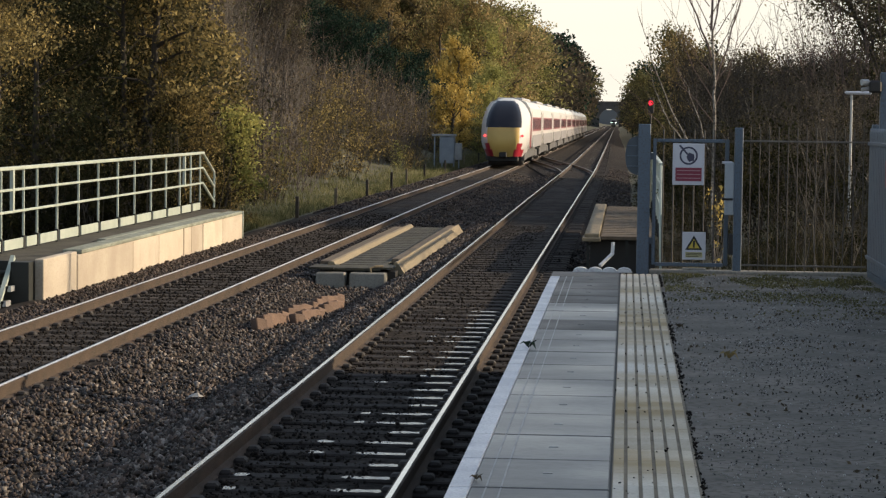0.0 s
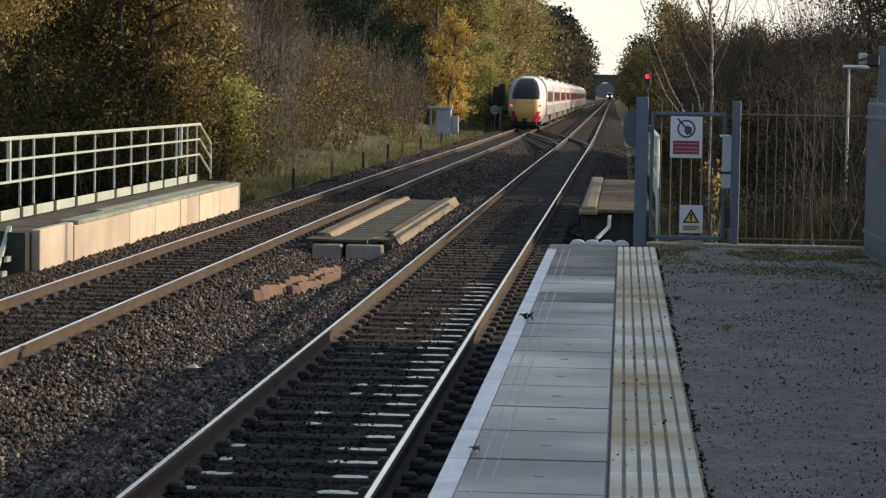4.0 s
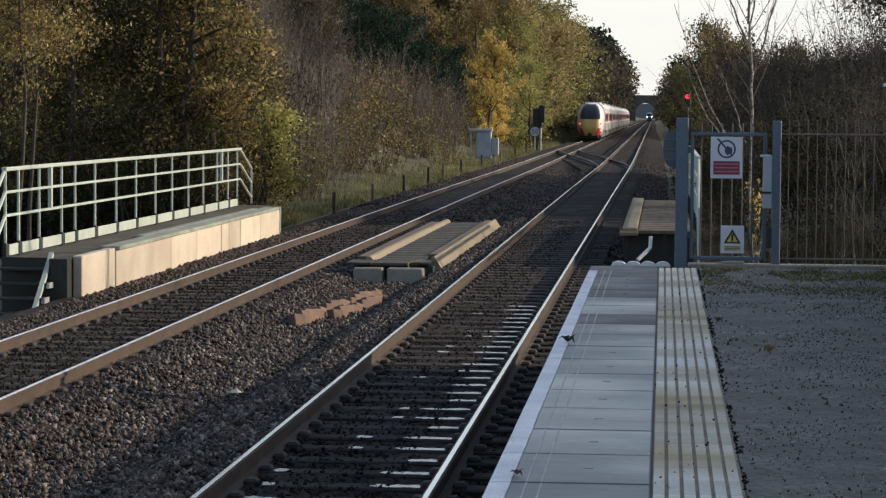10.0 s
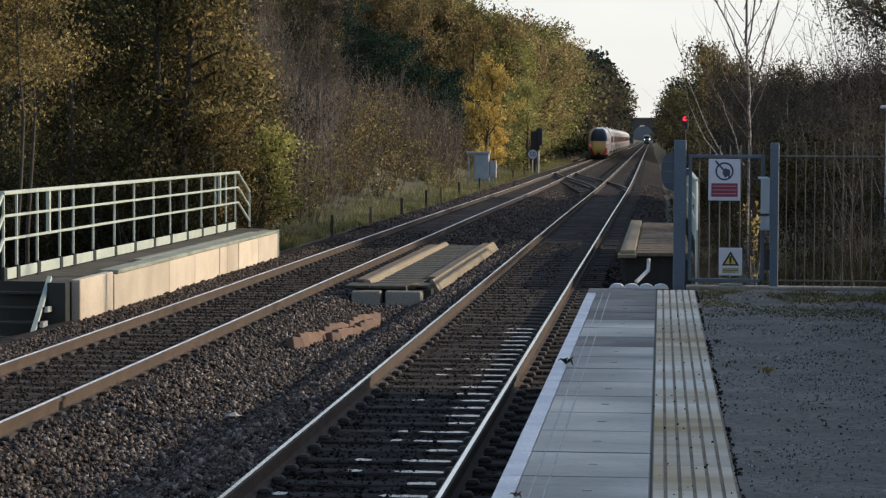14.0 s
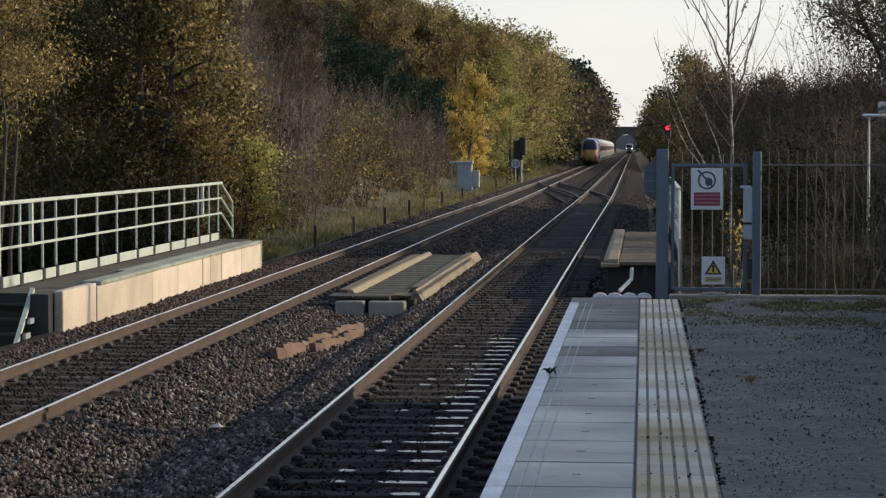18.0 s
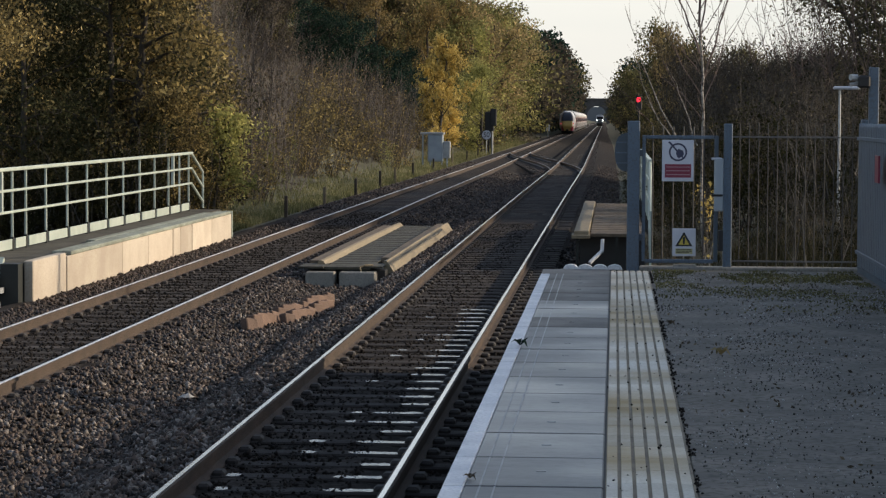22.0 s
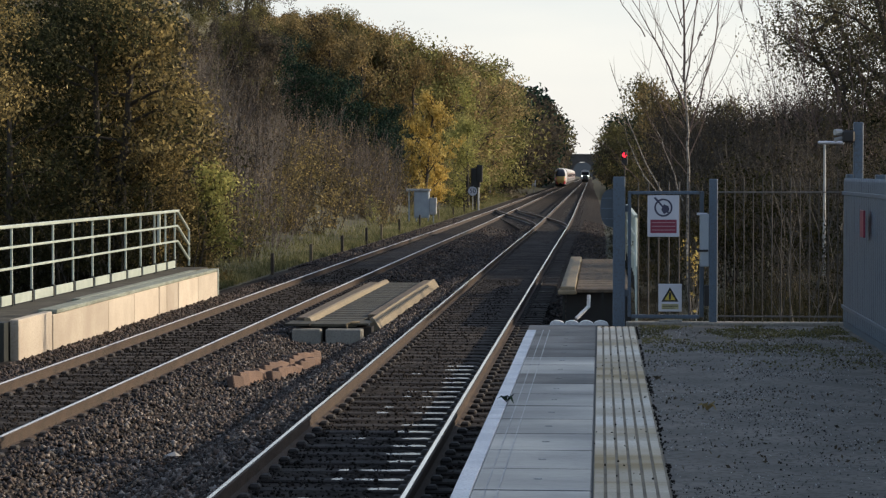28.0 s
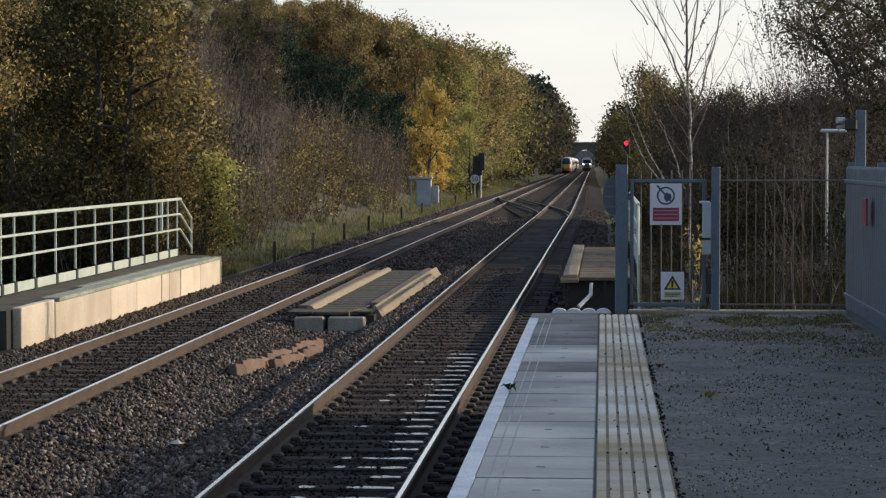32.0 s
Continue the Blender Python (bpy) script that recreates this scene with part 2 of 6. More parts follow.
M["dark_green"] = mat("dark_green", (0.0105, 0.0134, 0.0118), (0.0063, 0.0084, 0.0076), 3, 0.6, fine=40)
M["plank"] = mat("plank", (0.0650, 0.0581, 0.0376), (0.0342, 0.0315, 0.0218), 2, 0.8, bump=0.4, fine=30, stretch=(4, 0.4, 4), c3=(0.0342, 0.0321, 0.0239), amount=0.4, vary=0.2)
M["timber_pale"] = mat("timber_pale", (0.2428, 0.1965, 0.1272), (0.1850, 0.1503, 0.0983), 2, 0.8, bump=0.35, fine=30, stretch=(4, 0.4, 4), c3=(0.1156, 0.0925, 0.0578), amount=0.35, vary=0.15)
M["clay"] = mat("clay", (0.1502, 0.0933, 0.0659), (0.1089, 0.0679, 0.0497), 4, 0.85, bump=0.3, fine=40, c3=(0.1139, 0.0683, 0.0500), amount=0.3, vary=0.2)
M["blue_steel"] = mat("blue_steel", (0.0819, 0.1209, 0.1677), (0.0663, 0.0975, 0.1404), 2, 0.5, fine=50, c3=(0.0546, 0.0663, 0.078), amount=0.3, bump=0.04)
M["blue_dark"] = mat("blue_dark", (0.06, 0.085, 0.11), (0.045, 0.06, 0.08), 2, 0.6, fine=50)
M["galv"] = mat("galv", (0.38, 0.40, 0.41), (0.30, 0.31, 0.32), 3, 0.5, metal=0.4, fine=40)
M["cabinet_grey"] = mat("cabinet_grey", (0.33, 0.38, 0.42), (0.26, 0.30, 0.34), 2, 0.5, fine=30)
# Smooth damp patches, with the sky's glint put into a pale colour.
M["sleeper_wet_glint"] = mat("sleeper_wet_glint", (0.24, 0.235, 0.23), (0.14, 0.137, 0.134), 6, 0.26, rough2=0.14, bump=0.1, fine=40, spec=0.6)
M["chip"] = mat("chip", (0.36, 0.35, 0.33), (0.20, 0.19, 0.18), 3, 0.85, island=0.95, fine=40, spec=0.3)
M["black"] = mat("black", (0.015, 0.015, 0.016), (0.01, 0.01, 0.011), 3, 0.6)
M["sign_white"] = mat("sign_white", (0.52, 0.54, 0.61), (0.46, 0.48, 0.54), 3, 0.4, fine=30)
M["sign_red"] = mat("sign_red", (0.20, 0.012, 0.045), (0.16, 0.012, 0.04), 3, 0.4)
M["sign_blue"] = mat("sign_blue", (0.03, 0.035, 0.08), (0.02, 0.025, 0.06), 3, 0.4)
M["sign_yellow"] = mat("sign_yellow", (0.52, 0.40, 0.06), (0.44, 0.33, 0.06), 3, 0.4)
M["sign_cream"] = mat("sign_cream", (0.42, 0.40, 0.22), (0.36, 0.34, 0.2), 3, 0.5)
M["cream_bar"] = mat("cream_bar", (0.36, 0.20, 0.23), (0.32, 0.17, 0.2), 3, 0.5)
M["brick_wall"] = mat("brick_wall", (0.25, 0.16, 0.11), (0.2, 0.13, 0.09), 2, 0.9, bump=0.3, fine=20)
M["grass"] = mat("grass", (0.085, 0.085, 0.028), (0.14, 0.12, 0.055), 1.2, 0.95, bump=0.8, fine=25, c3=(0.20, 0.17, 0.09), amount=0.3)
M["earth"] = mat("earth", (0.055, 0.048, 0.03), (0.08, 0.07, 0.035), 0.4, 0.95, bump=0.8, fine=8, c3=(0.05, 0.06, 0.02), amount=0.4)
M["bark"] = mat("bark", (0.06, 0.05, 0.04), (0.035, 0.03, 0.025), 4, 0.9, bump=0.4, fine=30, vary=0.3)
M["bark_pale"] = mat("bark_pale", (0.0921, 0.0813, 0.0677), (0.0325, 0.0281, 0.0244), 5, 0.8, bump=0.3, fine=30, vary=0.35)
M["birch"] = mat("birch", (0.3120, 0.2886, 0.2574), (0.1248, 0.1053, 0.0897), 7, 0.7, bump=0.2, fine=30, c3=(0.0390, 0.0312, 0.0281), amount=0.55)
M["twig"] = mat("twig", (0.125, 0.105, 0.088), (0.066, 0.055, 0.047), 3, 0.9, vary=0.65)
M["birch_twig"] = mat("birch_twig", (0.136, 0.096, 0.084), (0.08, 0.056, 0.0496), 3, 0.85, vary=0.3)
M["cab_pale"] = mat("cab_pale", (0.5, 0.5, 0.5), (0.42, 0.42, 0.43), 1, 0.4, moving=True)
M["bridge_brick"] = mat("bridge_brick", (0.10, 0.09, 0.085), (0.07, 0.065, 0.06), 0.3, 0.95, fine=2)
M["haze"] = mat("haze", (0.15, 0.155, 0.16), (0.13, 0.135, 0.14), 0.01, 1.0, fine=0.05)
M["train_white"] = mat("train_white", (0.6048, 0.588, 0.5712), (0.5544, 0.5376, 0.5292), 0.7, 0.3, fine=9, moving=True)
M["train_silver"] = mat("train_silver", (0.30, 0.29, 0.30), (0.24, 0.23, 0.24), 0.7, 0.4, fine=9, moving=True)
M["train_red"] = mat("train_red", (0.42, 0.03, 0.05), (0.36, 0.025, 0.045), 0.8, 0.3, moving=True)
M["train_maroon"] = mat("train_maroon", (0.26, 0.045, 0.06), (0.21, 0.038, 0.05), 0.8, 0.35, moving=True)
M["train_glass"] = mat("train_glass", (0.012, 0.014, 0.022), (0.02, 0.022, 0.03), 1, 0.3, spec=0.15, moving=True)
M["train_yellow"] = mat("train_yellow", (0.60, 0.40, 0.12), (0.53, 0.34, 0.10), 1, 0.4, moving=True)
M["train_grey"] = mat("train_grey", (0.10, 0.10, 0.105), (0.06, 0.06, 0.062), 1, 0.7, fine=12, moving=True)
M["roof_grey"] = mat("roof_grey", (0.42, 0.42, 0.43), (0.36, 0.36, 0.37), 1, 0.5, moving=True)
M["tail_lamp"] = glow("tail_lamp", (1.0, 0.10, 0.10), 1.0)
M["red_lamp"] = glow("red_lamp", (1.0, 0.02, 0.05), 2.0)
M["head_lamp"] = glow("head_lamp", (0.86, 1.0, 0.93), 7.0)

OCHRE = [(0.0, (0.028, 0.028, 0.017)), (0.3, (0.09, 0.077, 0.040)), (0.55, (0.215, 0.168, 0.077)), (0.8, (0.385, 0.292, 0.118)), (1.0, (0.58, 0.48, 0.25))]
M["leaf_ivy"] = leaf_mat("leaf_ivy", [(0.0, (0.0229, 0.0281, 0.0138)), (0.55, (0.0498, 0.0522, 0.0276)), (0.8, (0.1123, 0.0994, 0.0475)), (1.0, (0.3629, 0.2851, 0.1296))], 0.2)
M["leaf_ochre"] = leaf_mat("leaf_ochre", OCHRE)
M["leaf_lime"] = leaf_mat("leaf_lime", [(0.0, (0.0859, 0.0938, 0.0355)), (0.5, (0.2564, 0.2564, 0.091)), (1.0, (0.4766, 0.4293, 0.1616))], 0.4)
M["leaf_yellow"] = leaf_mat("leaf_yellow", [(0.0, (0.1805, 0.1384, 0.0401)), (0.5, (0.5405, 0.3931, 0.1193)), (1.0, (0.755, 0.6006, 0.2356))], 0.4)
M["leaf_brown"] = leaf_mat("leaf_brown", [(0.0, (0.0398, 0.0331, 0.0256)), (0.5, (0.1071, 0.0853, 0.0625)), (1.0, (0.2352, 0.1830, 0.1213))], 0.3)
M["leaf_rust"] = leaf_mat("leaf_rust", [(0.0, (0.0847, 0.0732, 0.0389)), (0.5, (0.2020, 0.1534, 0.0714)), (1.0, (0.4025, 0.2774, 0.1192))], 0.3)
M["leaf_green"] = leaf_mat("leaf_green", [(0.0, (0.0600, 0.0600, 0.0330)), (0.5, (0.1276, 0.1200, 0.0570)), (1.0, (0.2400, 0.2100, 0.0900))], 0.3)
M["leaf_dark"] = leaf_mat("leaf_dark", [(0.0, (0.010, 0.022, 0.018)), (0.6, (0.024, 0.045, 0.034)), (1.0, (0.06, 0.085, 0.055))], 0.12)
M["leaf_grey"] = leaf_mat("leaf_grey", [(0.0, (0.042, 0.0384, 0.0312)), (0.6, (0.09, 0.0768, 0.06)), (1.0, (0.144, 0.12, 0.084))], 0.25)
# Very dark leaves: the bushes' shade is put into this colour.
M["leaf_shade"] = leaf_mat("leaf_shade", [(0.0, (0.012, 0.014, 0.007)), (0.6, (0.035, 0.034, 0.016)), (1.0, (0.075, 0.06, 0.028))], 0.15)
M["leaf_olive"] = leaf_mat("leaf_olive", [(0.0, (0.0375, 0.0338, 0.02)), (0.6, (0.1, 0.0825, 0.0475)), (1.0, (0.2, 0.1562, 0.0813))], 0.25)
M["leaf_dense"] = leaf_mat("leaf_dense", [(0.0, (0.0422, 0.0422, 0.025)), (0.6, (0.1152, 0.1018, 0.0576)), (1.0, (0.2304, 0.192, 0.0998))], 0.2)
M["leaf_woodgold"] = leaf_mat("leaf_woodgold", [(0.0, (0.0820, 0.0745, 0.0367)), (0.5, (0.2446, 0.1918, 0.0972)), (1.0, (0.4673, 0.3444, 0.1649))], 0.25)
M["leaf_woodlime"] = leaf_mat("leaf_woodlime", [(0.0, (0.0786, 0.0876, 0.0318)), (0.5, (0.2247, 0.2194, 0.0897)), (1.0, (0.4280, 0.3740, 0.1580))], 0.25)
# Grass dimmed so that the shade behind the fence is in its colour.
M["blade_shaded"] = leaf_mat("blade_shaded", [(0.0, (0.0216, 0.0216, 0.0108)), (0.5, (0.0499, 0.0451, 0.0235)), (1.0, (0.0925, 0.0805, 0.0445))], 0.2)
M["blade"] = leaf_mat("blade", [(0.0, (0.0604, 0.0655, 0.0310)), (0.5, (0.1466, 0.1466, 0.0690)), (1.0, (0.2932, 0.2674, 0.1466))], 0.3)


# ---- mesh tools ----
class Build:
    """Gathers the faces of one mesh."""

    def __init__(self):
        self.v, self.f, self.m = [], [], []

    def add(self, verts, faces, mi=0):
        k = len(self.v)
        self.v.extend(verts)
        self.f.extend([tuple(i + k for i in f) for f in faces])
        self.m.extend([mi] * len(faces))
        return self

    def box(self, x0, x1, y0, y1, z0, z1, mi=0, c=0.0):
        """A box; c chamfers its twelve edges."""
        if c <= 0:
            vs = [(x, y, z) for x in (x0, x1) for y in (y0, y1) for z in (z0, z1)]
            return self.add(vs, [(0, 1, 3, 2), (4, 6, 7, 5), (0, 4, 5, 1), (2, 3, 7, 6), (0, 2, 6, 4), (1, 5, 7, 3)], mi)
        vs, ix = [], {}
        for sx in (0, 1):
            for sy in (0, 1):
                for sz in (0, 1):
                    for a in range(3):
                        p = [(x0 + c, x1 - c)[sx], (y0 + c, y1 - c)[sy], (z0 + c, z1 - c)[sz]]
                        p[a] = ((x0, x1)[sx], (y0, y1)[sy], (z0, z1)[sz])[a]
                        ix[sx, sy, sz, a] = len(vs)
                        vs.append(tuple(p))
        fs = []
        for a in range(3):
            o = [i for i in range(3) if i != a]
            for s in (0, 1):
                loop = []
                for u, w in ((0, 0), (1, 0), (1, 1), (0, 1)):
                    k = [0, 0, 0]
                    k[a], k[o[0]], k[o[1]] = s, u, w
                    loop.append(ix[(*k, a)])
                fs.append(tuple(loop))
        for a in range(3):
            o = [i for i in range(3) if i != a]
            for u in (0, 1):
                for w in (0, 1):
                    lo, hi = [0, 0, 0], [0, 0, 0]
                    lo[o[0]] = hi[o[0]] = u
                    lo[o[1]] = hi[o[1]] = w
                    hi[a] = 1
                    fs.append((ix[(*lo, o[0])], ix[(*lo, o[1])], ix[(*hi, o[1])], ix[(*hi, o[0])]))
        for sx in (0, 1):
            for sy in (0, 1):
                for sz in (0, 1):
                    fs.append(tuple(ix[sx, sy, sz, a] for a in range(3)))
        return self.add(vs, fs, mi)

    def tube(self, points, radii, n=6, mi=0, cap=True):
        """A tapered round bar through the points."""
        pts = [Vector(p) for p in points]
        k, fs, vs = len(pts), [], []
        for i, p in enumerate(pts):
            d = (pts[min(i + 1, k - 1)] - pts[max(i - 1, 0)]).normalized()
            u = d.cross(Vector((0.31, 0.9, 0.29))).normalized()
            w = d.cross(u)
            r = radii[i] if hasattr(radii, "__len__") else radii
            vs += [tuple(p + (u * math.cos(2 * math.pi * j / n) + w * math.sin(2 * math.pi * j / n)) * r) for j in range(n)]
        for i in range(k - 1):
            fs += [(i * n + j, i * n + (j + 1) % n, (i + 1) * n + (j + 1) % n, (i + 1) * n + j) for j in range(n)]
        if cap:
            fs += [tuple(range(n))[::-1], tuple(range((k - 1) * n, k * n))]
        return self.add(vs, fs, mi)

    def sweep(self, profile, path, mi=0, closed=True):
        """A profile of (x, z) carried along path points."""
        n, fs, vs = len(profile), [], []
        for px, py, pz in path:
            vs += [(px + x, py, pz + z) for x, z in profile]
        for i in range(len(path) - 1):
            for j in range(n if closed else n - 1):
                fs.append((i * n + j, i * n + (j + 1) % n, (i + 1) * n + (j + 1) % n, (i + 1) * n + j))
        if closed:
            fs += [tuple(range(n)), tuple(range((len(path) - 1) * n, len(path) * n))[::-1]]
        return self.add(vs, fs, mi)

    def mesh(self, name, mats, smooth=False):
        assert max(max(f) for f in self.f) < len(self.v), name
        me = bpy.data.meshes.new(name)
        me.from_pydata(self.v, [], self.f)
        for m in mats if isinstance(mats, (list, tuple)) else [mats]:
            me.materials.append(m)
        me.polygons.foreach_set("material_index", self.m)
        if smooth:
            me.polygons.foreach_set("use_smooth", [True] * len(self.f))
        bm = bmesh.new()
        bm.from_mesh(me)
        if smooth:
            bmesh.ops.remove_doubles(bm, verts=bm.verts, dist=1e-4)
        bmesh.ops.recalc_face_normals(bm, faces=bm.faces)
        bm.to_mesh(me)
        bm.free()
        return me


def part(name, b, mats, parent, label="", smooth=False):
    """One mesh under a thing or under a part."""
    ob = new(name, b.mesh(name, mats, smooth) if isinstance(b, Build) else b)
    ob.parent = parent
    if label:
        ob["label"] = label
    return ob


def thing(name, label, category, at=(0, 0, 0), turn=0.0, group="", kind=""):
    ob = new(name)
    ob.empty_display_size = 0.2
    ob.matrix_basis = Matrix.Translation(at) @ Matrix.Rotation(radians(turn), 4, "Z")
    return tagged(ob, label, category, group, kind)


def solid(name, b, mats, label="", category="", group="", kind="", at=(0, 0, 0), smooth=False):
    ob = new(name, b.mesh(name, mats, smooth))
    ob.location = at
    return tagged(ob, label, category, group, kind)


def fast_mesh(name, verts, faces, mats):
    """A mesh from arrays; faces all of one size."""
    me = bpy.data.meshes.new(name)
    n, k = len(faces), faces.shape[1]
    me.vertices.add(len(verts))
    me.vertices.foreach_set("co", verts.astype(np.float32).ravel())
    me.loops.add(n * k)
    me.loops.foreach_set("vertex_index", faces.astype(np.int32).ravel())
    me.polygons.add(n)
    me.polygons.foreach_set("loop_start", np.arange(0, n * k, k, dtype=np.int32))
    for m in mats if isinstance(mats, (list, tuple)) else [mats]:
        me.materials.append(m)
    me.update(calc_edges=True)
    me.validate()
    return me


def leaf_cloud(rng, centres, spread, size, squash=0.8, corners=4):
    """Small pointed leaves scattered about centres; each is an island."""
    n = len(centres)
    p = rng.normal(size=(n, 3))
    p *= (rng.uniform(0, 1, (n, 1)) ** 0.4 * 1.9) / np.linalg.norm(p, axis=1)[:, None]
    p = centres + p * np.reshape(spread, (-1, 1)) * np.array([1, 1, squash])
    a = rng.normal(size=(n, 3))
    a /= np.linalg.norm(a, axis=1)[:, None]
    b = np.cross(a, rng.normal(size=(n, 3)))
    b /= np.linalg.norm(b, axis=1)[:, None]
    s = size * rng.uniform(0.6, 1.4, (n, 1))
    if corners == 3:
        v = np.stack([p - a * s, p + a * s - b * s * 0.62, p + a * s * 0.7 + b * s * 0.62], 1)
    else:
        fold = np.cross(a, b) * s * rng.uniform(-0.25, 0.25, (n, 1))
        v = np.stack([p - a * s, p - b * s * 0.52 + fold, p + a * s, p + b * s * 0.52 + fold], 1)
    return v.reshape(-1, 3), np.arange(corners * n).reshape(-1, corners)


# ---- plan ----
NEAR_X, FAR_X, FAR_DROP = -2.29, -6.82, -0.14
GAUGE = 1.505
BEND, SWING, FALL = 120.0, -0.004, -1 / 700


def drift(y):
    """Sideways shift of the line beyond the bend."""
    return SWING * (max(0.0, y - BEND + 20) ** 2 / 80 if y < BEND + 20 else y - BEND)


def level(y):
    """Fall of the line."""
    return FALL * max(0.0, y - 80.0)


def smooth(a, b, x):
    t = min(1.0, max(0.0, (x - a) / (b - a)))
    return t * t * (3 - 2 * t)


def ground_z(x, y):
    """Height of the land."""
    x -= drift(y)
    z = -0.5 + level(y)
    left = -x - 10.6
    if left > 0:
        z += 0.25 * smooth(0, 2.5, left) * smooth(55, 62, y)
        z += smooth(1, 30, left) * 18.5 * smooth(40, 200, y) * (1 - 0.6 * smooth(300, 600, y))
        z -= 1.5 * smooth(0, 4, left) * (1 - smooth(55, 62, y))
    right = x - 0.6
    if right > 0:
        z += smooth(0.0, 2.5, right) * 0.9
        z += smooth(2, 30, right) * 4.0 * smooth(90, 260, y)
    return z + 0.12 * noise.noise((x * 0.3, y * 0.3, 0)) * smooth(9.5, 12, abs(x + 2))


# ---- land ----
def make_ground():
    xs = [-1500, -600, -300, -150, -90] + list(range(-64, 44, 2)) + [46, 60, 100, 200, 600, 1500]
    ys = list(range(-60, 0, 10)) + list(range(0, 200, 4)) + list(range(200, 800, 20)) + list(range(800, 4600, 200))
    nx = len(xs)
    v = [(x, y, ground_z(x, y)) for y in ys for x in xs]
    f = [(j * nx + i, j * nx + i + 1, (j + 1) * nx + i + 1, (j + 1) * nx + i) for j in range(len(ys) - 1) for i in range(nx - 1)]
    solid("ground", Build().add(v, f), M["earth"], "brown leaf-strewn earth of the cutting", "ground", kind="structure", smooth=True)


BED = [(-10.4, -0.62), (-9.6, -0.50), (-8.75, -0.25), (-8.5, -0.27), (-8.2, -0.315), (-7.3, -0.30), (-6.3, -0.30), (-5.9, -0.282), (-5.5, -0.285), (-5.25, -0.37), (-5.0, -0.42), (-4.2, -0.42), (-3.75, -0.20), (-3.5, -0.152), (-3.15, -0.16), (-2.75, -0.163), (-2.0, -0.163), (-1.8, -0.178), (-1.2, -0.178), (-0.95, -0.20), (-0.7, -0.24), (0.6, -0.55), (1.6, -0.75)]


def bed_z(x, y):
    x -= drift(y)
    for (a, za), (b, zb) in zip(BED, BED[1:]):
        if a <= x <= b:
            return za + (zb - za) * (x - a) / (b - a) + level(y)
    return -0.7 + level(y)


def make_ballast():
    near, nx = Build(), 70
    xs = [-10.4 + 12.0 * i / nx for i in range(nx + 1)]
    ys = [-15, -10, -5, 0, 4] + [8 + 0.22 * j for j in range(240)]
    ys += [ys[-1] + 1.5 * k for k in range(1, 60)]
    ys += [ys[-1] + 25.0 * k for k in range(1, 60)]
    v = []
    for y in ys:
        for x in xs:
            x2 = x + drift(y)
            v.append((x2, y, bed_z(x2, y) + (0.022 * noise.noise((x * 6, y * 6, 3)) + 0.03 * noise.noise((x * 1.3, y * 1.3, 7)))))
    w = nx + 1
    f = [(j * w + i, j * w + i + 1, (j + 1) * w + i + 1, (j + 1) * w + i) for j in range(len(ys) - 1) for i in range(nx)]
    solid("ballast", near.add(v, f), M["ballast_bed"], "dark brown stone ballast under the two tracks", "ballast", kind="structure", smooth=True)


def octahedra(name, rng, x, y, z, size, material, low=0.38):
    """Uneven eight-faced stones at the places given."""
    n = len(x)
    base = np.array([(1, 0, 0), (-1, 0, 0), (0, 1, 0), (0, -1, 0), (0, 0, 1), (0, 0, -1)], float)
    s = size * rng.uniform(0.55, 1.35, (n, 1, 1)) * rng.uniform(low, 1.3, (n, 6, 1))
    q = rng.normal(size=(n, 4))
    q /= np.linalg.norm(q, axis=1)[:, None]
    a, b, c, d = q.T
    R = np.stack([1 - 2 * (c * c + d * d), 2 * (b * c - d * a), 2 * (b * d + c * a), 2 * (b * c + d * a), 1 - 2 * (b * b + d * d), 2 * (c * d - b * a), 2 * (b * d - c * a), 2 * (c * d + b * a), 1 - 2 * (b * b + c * c)], 1).reshape(n, 3, 3)
    v = np.einsum("nij,nkj->nki", R, base[None] * s) + np.stack([x, y, z], 1)[:, None]
    tri = np.array([(0, 2, 4), (2, 1, 4), (1, 3, 4), (3, 0, 4), (2, 0, 5), (1, 2, 5), (3, 1, 5), (0, 3, 5)])
    f = (tri[None] + 6 * np.arange(n)[:, None, None]).reshape(-1, 3)
    return new(name, fast_mesh(name, v.reshape(-1, 3), f, material))


def stone_heap(name, label, rng, n, x0, x1, y0, y1, size, material):
    """Loose stones, more of them towards the near end."""
    y = y0 + (y1 - y0) * rng.uniform(0, 1, n) ** 1.5
    x = rng.uniform(x0, x1, n)
    z = np.array([bed_z(a, b) for a, b in zip(x, y)]) + rng.uniform(-0.012, 0.022, n)
    tagged(octahedra(name, rng, x, y, z, size, material, 0.28), label, "stones", kind="stuff")


